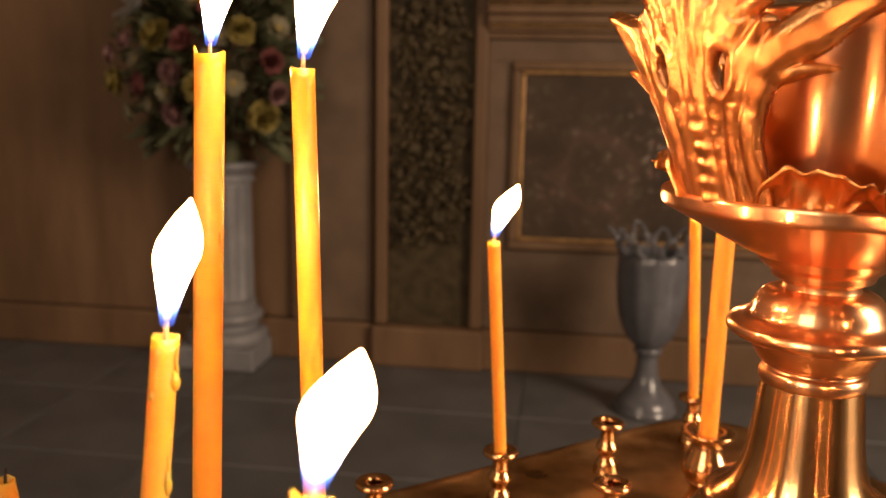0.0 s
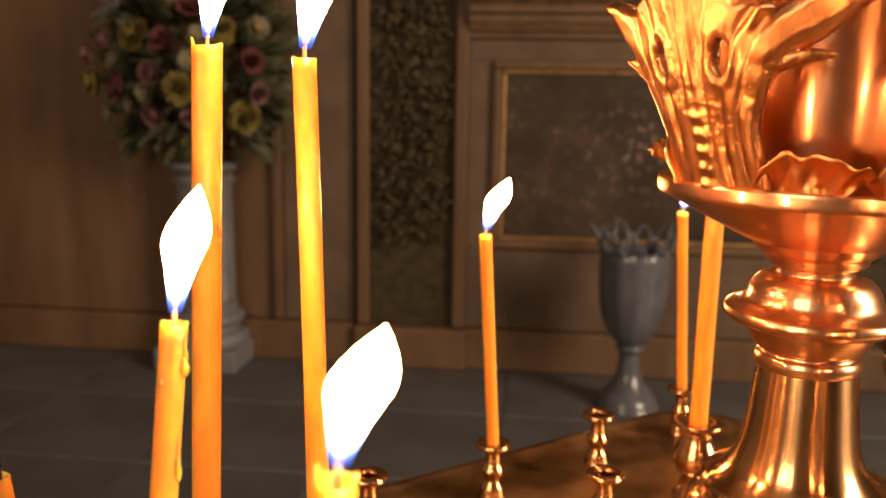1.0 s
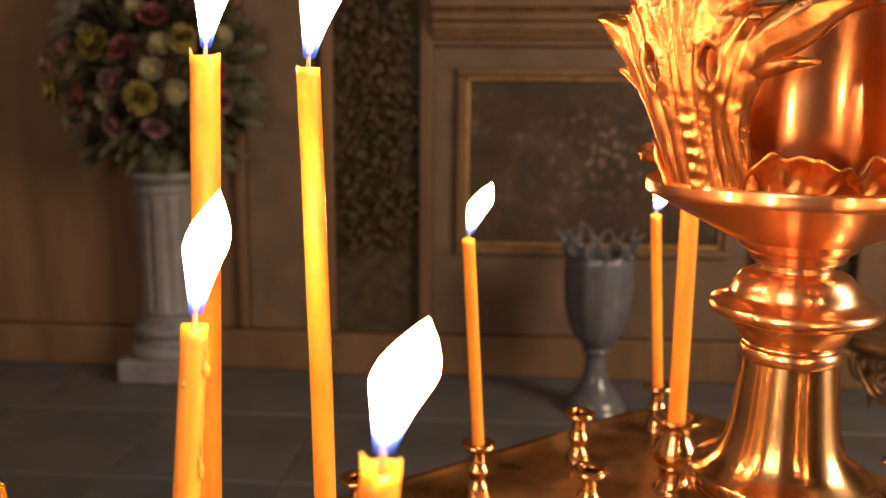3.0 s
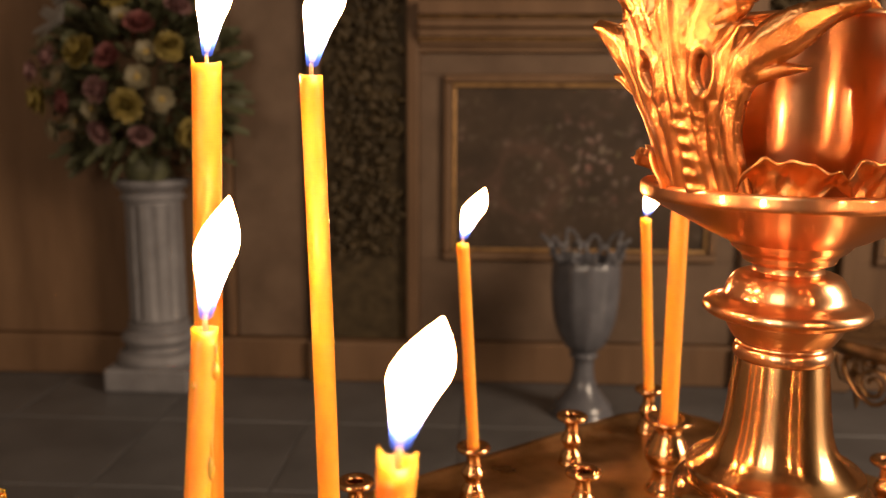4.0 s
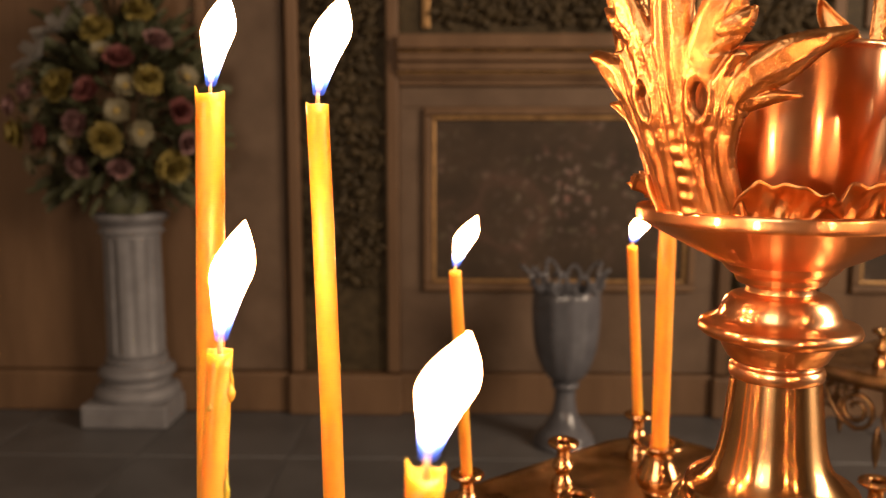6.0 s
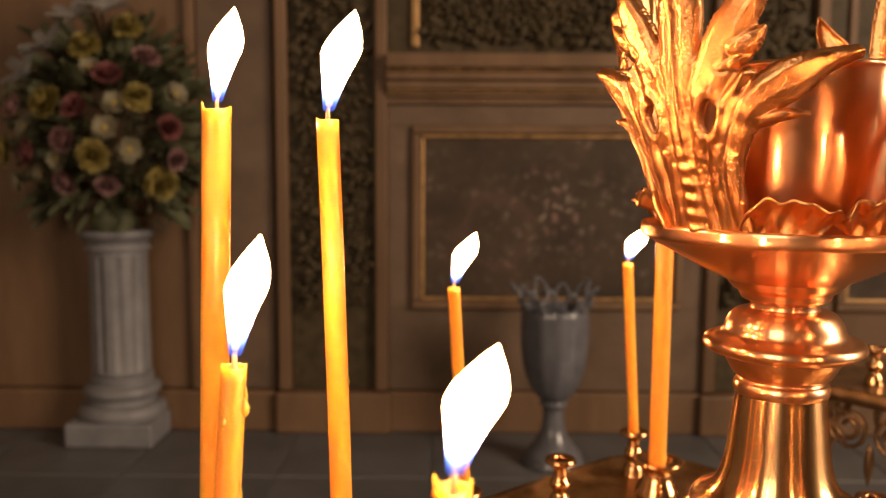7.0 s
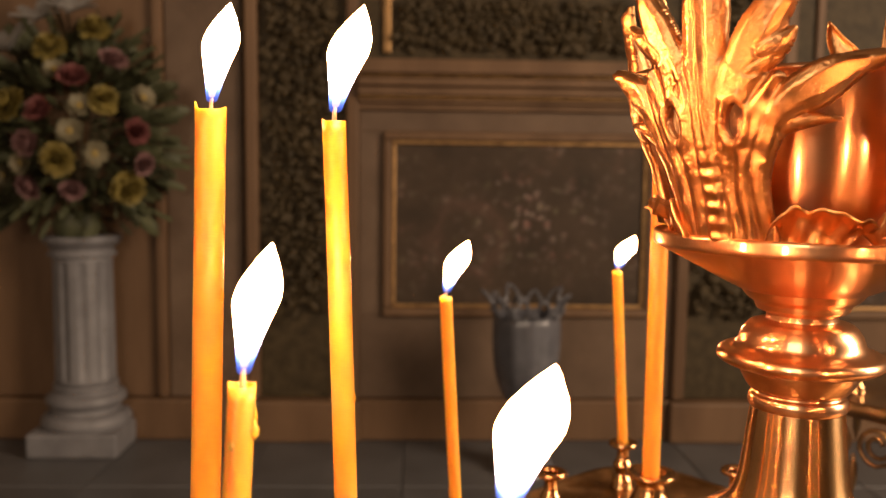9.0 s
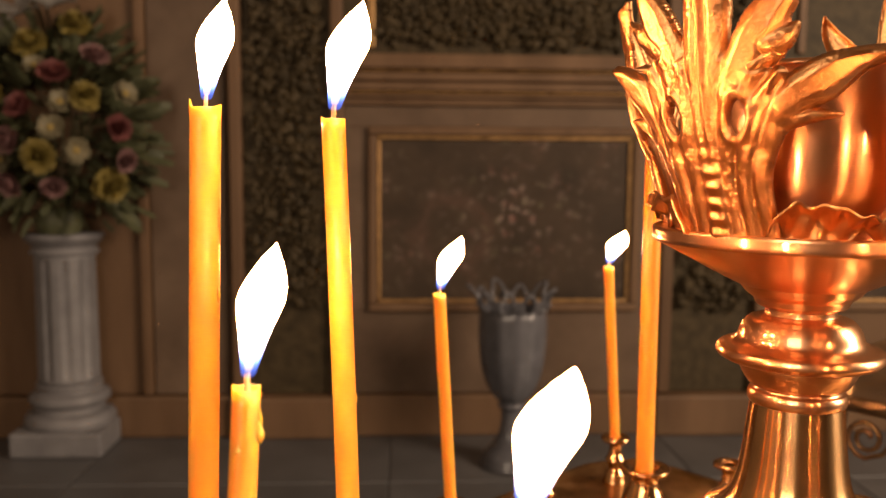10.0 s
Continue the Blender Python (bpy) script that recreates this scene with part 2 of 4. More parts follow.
def lathe(bm, profile, segs=48, cx=0.0, cy=0.0, wobble=None):
    """Turns a list of (radius, height) round the upright line at cx, cy."""
    rings = []
    for r, z in profile:
        if r < 1e-5:
            rings.append([bm.verts.new((cx, cy, z))])
        else:
            ring = []
            for k in range(segs):
                a = 2 * math.pi * k / segs
                rr = r * (wobble(a, z) if wobble else 1.0)
                ring.append(bm.verts.new((cx + rr * math.cos(a), cy + rr * math.sin(a), z)))
            rings.append(ring)
    for a, b in zip(rings, rings[1:]):
        for k in range(segs):
            k2 = (k + 1) % segs
            if len(a) == 1 and len(b) == 1:
                break
            if len(a) == 1:
                bm.faces.new((a[0], b[k2], b[k]))
            elif len(b) == 1:
                bm.faces.new((a[k], a[k2], b[0]))
            else:
                bm.faces.new((a[k], a[k2], b[k2], b[k]))
    bmesh.ops.recalc_face_normals(bm, faces=bm.faces[:])
    return bm


def tube(bm, points, radius, segs=8, taper=None):
    """A round bar along a list of places."""
    pts = [Vector(p) for p in points]
    rings = []
    side = None
    for i, p in enumerate(pts):
        d = (pts[min(i + 1, len(pts) - 1)] - pts[max(i - 1, 0)]).normalized()
        ref = Vector((0, 0, 1)) if abs(d.z) < 0.95 else Vector((1, 0, 0))
        side = d.cross(ref).normalized() if side is None else (side - d * side.dot(d)).normalized()
        up = side.cross(d)
        r = radius * (taper(i / (len(pts) - 1)) if taper else 1.0)
        rings.append([bm.verts.new(p + (side * math.cos(2 * math.pi * k / segs) + up * math.sin(2 * math.pi * k / segs)) * r) for k in range(segs)])
    for a, b in zip(rings, rings[1:]):
        for k in range(segs):
            bm.faces.new((a[k], a[(k + 1) % segs], b[(k + 1) % segs], b[k]))
    bm.faces.new(rings[0][::-1])
    bm.faces.new(rings[-1])
    bmesh.ops.recalc_face_normals(bm, faces=bm.faces[:])
    return bm


# ---- the room ----
def structure(name, bm, material, label, smooth=False):
    ob = new(name, finish(bm, name, material, smooth))
    return tagged(ob, label, name.split("_")[0], kind="structure")


X0, X1, Y0, Y1, TOP = -3.4, 3.4, -2.7, 2.80, 3.4
floor = structure("floor", new_box(X0, X1, Y0, Y1, FLOOR_Z - 0.2, FLOOR_Z - 0.004), STONE, "grey stone church floor")
structure("ceiling", new_box(X0, X1, Y0, Y1, TOP, TOP + 0.2), WALL, "plain plastered ceiling")
structure("wall_north", new_box(X0 - 0.3, X1 + 0.3, Y1, Y1 + 0.3, FLOOR_Z - 0.2, TOP + 0.2), DARK_WOOD, "dark wooden wall behind the icon screen")
structure("wall_west", new_box(X0 - 0.3, X0, Y0, Y1, FLOOR_Z - 0.2, TOP + 0.2), WALL, "dim plastered church wall")
wall_e = bmesh.new()
for b in ((X1, X1 + 0.3, Y0, -1.1, FLOOR_Z - 0.2, TOP + 0.2), (X1, X1 + 0.3, 0.5, Y1, FLOOR_Z - 0.2, TOP + 0.2),
          (X1, X1 + 0.3, -1.1, 0.5, FLOOR_Z - 0.2, 0.35), (X1, X1 + 0.3, -1.1, 0.5, 2.55, TOP + 0.2)):
    box(wall_e, *b)
structure("wall_east", wall_e, WALL, "dim plastered church wall with an opening for an unseen light")
# The opening is made up, only to let the added fill lamp in.
wall_s = bmesh.new()
for b in ((X0 - 0.3, -2.7, Y0 - 0.3, Y0, FLOOR_Z - 0.2, TOP + 0.2), (-1.1, X1 + 0.3, Y0 - 0.3, Y0, FLOOR_Z - 0.2, TOP + 0.2),
          (-2.7, -1.1, Y0 - 0.3, Y0, FLOOR_Z - 0.2, 0.4), (-2.7, -1.1, Y0 - 0.3, Y0, 2.6, TOP + 0.2)):
    box(wall_s, *b)
structure("wall_south", wall_s, WALL, "dim plastered church wall with an opening for an unseen light")

# ---- the icon screen ----
screen = thing("icon_screen", pose(0, 0, 0), "dark carved wooden icon screen with gilded mouldings", "screen")


def moulding(x0, x1, z0, z1, proud, material=DARK_WOOD, name="moulding", bevel=0.006, y=2.78):
    part(name, new_box(x0, x1, y - proud, y + 0.018, z0, z1, bevel=bevel), material, screen, smooth=False)


PX0, PX1, PZ0, PZ1 = -0.236, 0.665, -0.261, 0.319
for cx in (0.2145, 0.2145 + 1.56):
    dx = cx - 0.2145
    a, b = PX0 + dx, PX1 + dx
    # painted panel inside a gilt bead and a wide grey-brown frame
    part("painted_panel", new_box(a, b, 2.768, 2.79, PZ0, PZ1), PAINTING, screen, "dark painted panel with pale flowers", smooth=False)
    w = 0.016
    for q in ((a - w, b + w, PZ1, PZ1 + w), (a - w, b + w, PZ0 - w, PZ0), (a - w, a, PZ0, PZ1), (b, b + w, PZ0, PZ1)):
        moulding(*q, 0.022, GILT, "gilt_bead", 0.005)
    o = 0.046
    for q in ((a - o, b + o, PZ1 + w, PZ1 + o), (a - o, b + o, PZ0 - o, PZ0 - w), (a - o, a - w, PZ0 - w, PZ1 + w), (b + w, b + o, PZ0 - w, PZ1 + w)):
        moulding(*q, 0.034, DARK_WOOD, "panel_frame", 0.008)
    f = 0.135
    for q in ((a - f, b + f, PZ1 + o, PZ1 + 0.12), (a - f, b + f, FLOOR_Z + 0.16, PZ0 - o), (a - f, a - o, PZ0 - o, PZ1 + o), (b + o, b + f, PZ0 - o, PZ1 + o)):
        # Second bay's surround is darkened in colour to hold it in shade.
        moulding(*q, 0.012, DARK_WOOD if dx else GREY_WOOD, "panel_surround", 0.003)
    # stepped cornice over the panel
    for z0, z1, pr, m in ((0.441, 0.462, 0.030, DARK_WOOD), (0.464, 0.478, 0.046, DARK_WOOD), (0.480, 0.490, 0.056, GILT), (0.492, 0.520, 0.066, DARK_WOOD),
                          (0.524, 0.552, 0.078, DARK_WOOD), (0.554, 0.562, 0.084, GILT), (0.566, 0.615, 0.092, DARK_WOOD)):
        moulding(a - f, b + f, z0, z1, pr, m, "cornice", 0.004)
    moulding(a - f, b + f, 0.62, 1.35, 0.010, CARVING, "upper_panel", 0.003)
    moulding(a - 0.05, a - 0.02, 0.64, 1.3, 0.024, DARK_WOOD if dx else GILT, "upper_bead", 0.006)
    moulding(b + 0.02, b + 0.05, 0.64, 1.3, 0.024, GILT, "gilt_bead", 0.006)
    moulding(a - f, b + f, FLOOR_Z, FLOOR_Z + 0.155, 0.03, DARK_WOOD, "skirting", 0.008)


def carved_leaf(bm, m, length, width):
    """One small curled leaf of carved wood."""
    grid = []
    nu, nv = 5, 2
    for i in range(nu + 1):
        t = i / nu
        row = []
        for j in range(-nv, nv + 1):
            s = j / nv
            w = width * math.sin(math.pi * min(1, 0.12 + 0.88 * t)) ** 0.7
            row.append(bm.verts.new(m @ Vector((s * w, t * length, 0.010 + 0.012 * math.sin(math.pi * t) - abs(s) * 0.006 + 0.010 * t * t))))
        grid.append(row)
    for r0, r1 in zip(grid, grid[1:]):
        for k in range(len(r0) - 1):
            bm.faces.new((r0[k], r0[k + 1], r1[k + 1], r1[k]))


def scroll_band(name, x0, x1, z0, z1, seed):
    """A band of carved scrolling foliage standing off its ground."""
    rng = random.Random(seed)
    bm = bmesh.new()
    tall = (z1 - z0) > (x1 - x0)
    length, wide = (z1 - z0, x1 - x0) if tall else (x1 - x0, z1 - z0)
    n = max(3, int(length / (wide * 0.95)))
    for i in range(n):
        c = (i + 0.5) / n * length
        side = 1 if i % 2 else -1
        pts = []
        for k in range(22):
            t = k / 21
            ang = side * (t * 2.6 * math.pi) + math.pi / 2 * side
            r = wide * 0.40 * (1 - 0.78 * t)
            u, v = c + r * math.cos(ang), wide / 2 + r * math.sin(ang)
            x, z = (x0 + v, z0 + u) if tall else (x0 + u, z0 + v)
            pts.append((x, 2.752, z))
        tube(bm, pts, 0.007, 6, lambda t: 1 - 0.5 * t)
        for k in range(110):
            u, v = c + length / n * rng.uniform(-0.5, 0.5), wide * rng.uniform(0.04, 0.96)
            x, z = (x0 + v, z0 + u) if tall else (x0 + u, z0 + v)
            x, z = min(max(x, x0 + 0.02), x1 - 0.02), min(max(z, z0 + 0.02), z1 - 0.02)
            m = Matrix.Translation((x, 2.768, z)) @ Matrix.Rotation(radians(90), 4, "X") @ Matrix.Rotation(rng.uniform(0, 6.28), 4, "Z") @ Matrix.Rotation(rng.uniform(-0.3, 0.5), 4, "X")
            carved_leaf(bm, m, rng.uniform(0.025, 0.06), rng.uniform(0.007, 0.015))
    tagged(part(name, bm, CARVING, screen, "carved scrolling foliage with worn gilding"), kind="stuff")


for x0, x1, seed in ((-0.725, -0.42, 3), (0.845, 1.15, 5)):
    moulding(x0 - 0.005, x1 + 0.005, FLOOR_Z + 0.16, 1.35, 0.004, CARVING, "pilaster_ground", 0.002)
    scroll_band("carved_pilaster", x0 + 0.02, x1 - 0.02, -0.30, 1.30, seed)
    for e in (x0 - 0.05, x1 + 0.005):
        moulding(e, e + 0.045, FLOOR_Z + 0.16, 1.35, 0.04, DARK_WOOD, "pilaster_edge", 0.008)
    moulding(x0 - 0.06, x1 + 0.06, FLOOR_Z, FLOOR_Z + 0.155, 0.06, DARK_WOOD, "skirting", 0.01)
scroll_band("carved_frieze", -0.235, 0.665, 0.655, 0.83, 9)
moulding(-1.06, -0.79, FLOOR_Z + 0.16, 1.35, 0.008, GREY_WOOD, "plain_stile", 0.003)
moulding(-1.10, -1.064, FLOOR_Z + 0.16, 1.35, 0.03, DARK_WOOD, "pilaster_edge", 0.008)
moulding(-2.6, -1.104, FLOOR_Z + 0.16, 1.35, 0.004, DARK_WOOD, "plain_stile", 0.002)
moulding(-2.6, -0.79, FLOOR_Z, FLOOR_Z + 0.155, 0.03, DARK_WOOD, "skirting", 0.01)


# ---- flower pedestal and bouquet ----
pedestal = thing("pedestal", pose(-1.34, 2.70, FLOOR_Z), "white plaster fluted column pedestal standing on the floor", "pedestal")
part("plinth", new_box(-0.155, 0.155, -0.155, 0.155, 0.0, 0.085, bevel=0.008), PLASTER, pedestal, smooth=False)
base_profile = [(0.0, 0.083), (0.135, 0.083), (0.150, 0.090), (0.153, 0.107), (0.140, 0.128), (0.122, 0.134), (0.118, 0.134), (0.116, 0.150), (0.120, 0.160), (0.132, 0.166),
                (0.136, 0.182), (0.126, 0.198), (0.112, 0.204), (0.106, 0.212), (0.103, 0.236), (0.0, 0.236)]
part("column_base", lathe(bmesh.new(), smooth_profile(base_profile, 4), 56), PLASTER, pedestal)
shaft = bmesh.new()
lathe(shaft, [(0.0, 0.236), (0.103, 0.236), (0.103, 0.252), (0.102, 0.262), (0.101, 0.42), (0.099, 0.662), (0.100, 0.672), (0.102, 0.69), (0.0, 0.69)], 160,
      wobble=lambda a, z: 1 - (0.075 * max(0.0, math.cos(10 * a)) ** 0.6 if 0.258 < z < 0.668 else 0))
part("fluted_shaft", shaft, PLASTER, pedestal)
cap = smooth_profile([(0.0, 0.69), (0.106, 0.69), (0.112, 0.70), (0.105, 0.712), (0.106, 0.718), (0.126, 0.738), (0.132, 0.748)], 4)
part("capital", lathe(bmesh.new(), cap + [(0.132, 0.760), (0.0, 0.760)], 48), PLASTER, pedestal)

FLOWERS = [
    ("chrys", -1.30, 0.25), ("chrys", -1.11, 0.16), ("chrys", -1.45, 0.42), ("chrys", -1.17, 0.44), ("daisy", -1.52, 0.34), ("daisy", -1.27, 0.34),
    ("daisy", -1.19, 0.27), ("daisy", -1.49, 0.20), ("daisy", -1.57, 0.17), ("daisy", -1.31, 0.53), ("pink", -1.27, 0.16), ("pink", -1.40, 0.17),
    ("pink", -1.06, 0.24), ("rose", -1.35, 0.40), ("rose", -1.08, 0.34), ("pink", -1.39, 0.30), ("daisy", -1.41, 0.24), ("daisy", -1.24, 0.42),
    ("chrys", -1.34, 0.60), ("chrys", -1.22, 0.67), ("pink", -1.56, 0.40)]
bouquet = thing("bouquet", pose(-1.34, 2.66, FLOOR_Z + 0.76), "large bouquet of yellow, cream and pink flowers on the pedestal", "flowers")
vase_p = smooth_profile([(0.0, 0.0), (0.06, 0.0), (0.07, 0.01), (0.08, 0.04), (0.072, 0.075), (0.07, 0.08), (0.064, 0.078), (0.0, 0.03)], 3)
part("vase", lathe(bmesh.new(), vase_p, 32), LEAF, bouquet, "small dark green pot under the foliage")


def petal(bm, m, length, width, curl):
    grid = []
    for i in range(4):
        t = i / 3
        w = width * (0.35 + 0.65 * math.sin(math.pi * (0.15 + 0.72 * t)))
        z = curl * t * t
        grid.append([bm.verts.new(m @ Vector((s * w, t * length, z + abs(s) * width * 0.35))) for s in (-1, 0, 1)])
    for a, b in zip(grid, grid[1:]):
        for k in range(2):
            bm.faces.new((a[k], a[k + 1], b[k + 1], b[k]))


def blossom_mesh(kind, seed):
    """A blossom that faces +z: rings of curled petals."""
    rng = random.Random(seed)
    bm = bmesh.new()
    rings = {"chrys": ((22, 0.050, 0.010, -12, 0.010), (20, 0.046, 0.010, 12, 0.012), (18, 0.040, 0.010, 34, 0.014), (14, 0.032, 0.009, 54, 0.012), (9, 0.022, 0.008, 74, 0.006)),
             "daisy": ((16, 0.037, 0.009, 6, 0.006), (14, 0.033, 0.009, 20, 0.006)),
             "pink": ((9, 0.040, 0.019, 8, 0.012), (8, 0.034, 0.018, 32, 0.014), (7, 0.027, 0.015, 56, 0.010), (5, 0.019, 0.012, 76, 0.002)),
             "rose": ((8, 0.046, 0.024, 10, 0.014), (8, 0.038, 0.021, 36, 0.012), (7, 0.030, 0.018, 58, 0.006), (5, 0.021, 0.013, 78, 0.0)),
             "lily": ((6, 0.095, 0.020, 28, -0.012),)}[kind]
    for ring, (n, ln, wd, lift, curl) in enumerate(rings):
        for k in range(n):
            a = 2 * math.pi * (k + 0.5 * (ring % 2)) / n + rng.uniform(-0.08, 0.08)
            m = Matrix.Rotation(a, 4, "Z") @ Matrix.Translation((0, 0.004, 0.004 * ring)) @ Matrix.Rotation(radians(lift + rng.uniform(-7, 7)), 4, "X")
            petal(bm, m, ln * rng.uniform(0.88, 1.08), wd, curl)
    return bm


BLOOM = {}
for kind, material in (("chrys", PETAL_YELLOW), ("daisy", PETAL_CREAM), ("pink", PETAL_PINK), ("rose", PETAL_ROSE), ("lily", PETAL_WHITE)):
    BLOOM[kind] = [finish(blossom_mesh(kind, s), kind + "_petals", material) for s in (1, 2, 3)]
eye_bm = bmesh.new()
bmesh.ops.create_icosphere(eye_bm, subdivisions=2, radius=0.011)
bmesh.ops.scale(eye_bm, vec=(1, 1, 0.6), verts=eye_bm.verts)
EYE_MESH = finish(eye_bm, "flower_eye", FLOWER_EYE)
rng = random.Random(21)
FLOWER_LABEL = {"chrys": "yellow chrysanthemum blossom", "daisy": "cream daisy blossom", "pink": "pink carnation blossom", "rose": "dark pink rose blossom", "lily": "white lily blossom"}
extra = [("lily", -1.38, 0.70), ("lily", -1.46, 0.60), ("lily", -1.53, 0.52), ("lily", -1.29, 0.73), ("chrys", -1.62, 0.27), ("pink", -1.63, 0.36), ("daisy", -1.60, 0.46), ("rose", -1.52, 0.26), ("pink", -1.14, 0.56), ("daisy", -1.05, 0.45), ("rose", -1.25, 0.50)]
for kind, x, z in FLOWERS + extra:
    d = Vector(((x + 1.33) * 1.5, -0.32, (z - 0.32) * 1.1 + 0.06)).normalized()
    y = 2.52 - 0.10 * (1 - min(1, ((x + 1.33) ** 2 + (z - 0.34) ** 2) / 0.12)) + rng.uniform(-0.02, 0.02)
    m = Vector((x + 1.34, y - 2.66, z - FLOOR_Z - 0.76))
    ob = new("blossom", rng.choice(BLOOM[kind]))
    ob.parent = bouquet
    s = rng.uniform(0.92, 1.12)
    ob.matrix_basis = Matrix.Translation(m) @ d.to_track_quat("Z", "Y").to_matrix().to_4x4() @ Matrix.Scale(s, 4) @ Matrix.Rotation(rng.uniform(0, 6), 4, "Z")
    tagged(ob, FLOWER_LABEL[kind])
    if kind == "daisy":
        e = new("flower_eye", EYE_MESH)
        e.parent = ob
        e.matrix_basis = Matrix.Translation((0, 0, 0.010))
green = bmesh.new()
for k in range(760):
    a, c = rng.uniform(0, 2 * math.pi), rng.uniform(-0.75, 1)
    r = rng.uniform(0.55, 1.02)
    s = math.sqrt(1 - c * c)
    p = Vector((0.31 * r * s * math.cos(a), 0.15 * r * s * math.sin(a), 0.34 + 0.40 * r * c))
    d = Vector((math.cos(a) * s, math.sin(a) * s, c * 0.7)).normalized()
    m = Matrix.Translation(p) @ d.to_track_quat("Y", "Z").to_matrix().to_4x4() @ Matrix.Rotation(rng.uniform(-1.5, 1.5), 4, "Y")
    petal(green, m, rng.uniform(0.05, 0.11), rng.uniform(0.010, 0.022), rng.uniform(-0.03, 0.02))
tagged(part("foliage", green, LEAF, bouquet, "dark green leaves between the flowers"), kind="stuff")
for k in range(22):
    a = rng.uniform(0, 6.28)
    r = rng.uniform(0.05, 0.22)
    stem = tube(bmesh.new(), [(0.03 * math.cos(a), 0.03 * math.sin(a), 0.04), (0.5 * r * math.cos(a), 0.35 * r * math.sin(a), 0.20), (r * math.cos(a), 0.6 * r * math.sin(a), 0.40)], 0.003, 5)
    part("stem", stem, LEAF, bouquet)

# ---- floor urn ----
urn = thing("floor_urn", pose(0.21, 2.45, FLOOR_Z), "pale grey porcelain urn with ruffled rim on the floor", "urn")
foot = smooth_profile([(0.0, 0.0), (0.098, 0.0), (0.100, 0.018), (0.092, 0.040), (0.070, 0.066), (0.046, 0.105), (0.036, 0.15), (0.036, 0.19), (0.048, 0.205), (0.040, 0.218)], 4)
part("foot", lathe(bmesh.new(), foot + [(0.0, 0.218)], 40), PORCELAIN, urn)
bowl = smooth_profile([(0.0, 0.216), (0.04, 0.22), (0.075, 0.255), (0.102, 0.33), (0.112, 0.42), (0.113, 0.50), (0.108, 0.53), (0.104, 0.53), (0.104, 0.48), (0.09, 0.32), (0.0, 0.25)], 4)
part("bowl", lathe(bmesh.new(), bowl, 64, wobble=lambda a, z: 1 + 0.012 * math.cos(12 * a)), PORCELAIN, urn)
ruff = bmesh.new()
for k in range(10):
    a = 2 * math.pi * k / 10
    high = 0.084 if k % 2 else 0.066
    loop, curl = [], []
    for i in range(21):
        q = 2 * math.pi * i / 20
        w, z = a + 0.27 * math.sin(q) * (0.75 + 0.25 * math.cos(q)), 0.528 + high * (0.5 - 0.5 * math.cos(q))
        rad = 0.108 + 0.30 * (z - 0.528) + 0.9 * max(0.0, z - 0.59)
        loop.append((rad * math.cos(w), rad * math.sin(w), z))
        q = 0.4 + 2.9 * math.pi * i / 20
        rr = 0.018 * (1 - 0.035 * i)
        w, z = a + 0.31 + rr * math.sin(q) / 0.12, 0.556 - rr * math.cos(q)
        curl.append((0.119 * math.cos(w), 0.119 * math.sin(w), z))
    tube(ruff, loop, 0.0058, 6)
    tube(ruff, curl, 0.0048, 6, lambda t: 1 - 0.4 * t)
part("ruffled_rim", ruff, PORCELAIN, urn, "openwork scrolls round the rim")


# ---- candle stand ----
TURN = 39.7
PLATE_Z = -0.012
CT, ST = math.cos(radians(TURN)), math.sin(radians(TURN))


def spot(u, v, z=PLATE_Z):
    """A place on the square plate, in its own axes."""
    return Vector((u * CT - v * ST, u * ST + v * CT, z))


stand = thing("candle_stand", pose(0, 0, FLOOR_Z), "large brass church candle stand with a square plate on the floor", "candle stand")


def up(points):
    """Heights counted from the floor."""
    return [(r, z - FLOOR_Z) for r, z in points]


def rounded_square(half, radius, n=8):
    out = []
    for k, (sx, sy) in enumerate(((1, 1), (-1, 1), (-1, -1), (1, -1))):
        for i in range(n + 1):
            a = radians(90 * k + 90 * i / n)
            out.append((sx * (half - radius) + radius * math.cos(a), sy * (half - radius) + radius * math.sin(a)))
    return out


def square_plate(half, radius, z_top, thick, lip):
    """A square dish plate with rounded corners and a rolled edge."""
    bm = bmesh.new()
    loops = []
    for inset, z in ((0.30 * half, z_top), (0.05, z_top), (0.008, z_top), (0.004, z_top + lip * 0.6), (0.0, z_top + lip), (-0.003, z_top + lip * 0.5), (-0.004, z_top - thick * 0.5), (-0.001, z_top - thick), (0.01, z_top - thick)):
        sq = rounded_square(half - inset, max(radius - inset, 0.004))
        loops.append([bm.verts.new((x * CT - y * ST, x * ST + y * CT, z)) for x, y in sq])
    for a, b in zip(loops, loops[1:]):
        for k in range(len(a)):
            k2 = (k + 1) % len(a)
            bm.faces.new((a[k], a[k2], b[k2], b[k]))
    bm.faces.new(loops[0])
    bm.faces.new(loops[-1][::-1])
    bmesh.ops.recalc_face_normals(bm, faces=bm.faces[:])
    return bm


part("plate", square_plate(0.291, 0.062, PLATE_Z - FLOOR_Z, 0.012, 0.0035), BRASS_PLATE, stand, "worn brass plate, dull and waxy")
foot_p = smooth_profile(up([(0.0, FLOOR_Z), (0.19, FLOOR_Z), (0.19, FLOOR_Z + 0.02), (0.15, FLOOR_Z + 0.05), (0.06, FLOOR_Z + 0.10), (0.035, FLOOR_Z + 0.16), (0.05, FLOOR_Z + 0.22), (0.035, FLOOR_Z + 0.28),
                            (0.03, -0.30), (0.045, -0.22), (0.03, -0.16), (0.035, -0.06), (0.09, -0.026), (0.0, -0.026)]), 4)
part("leg", lathe(bmesh.new(), foot_p, 40), BRASS_TURNED, stand)
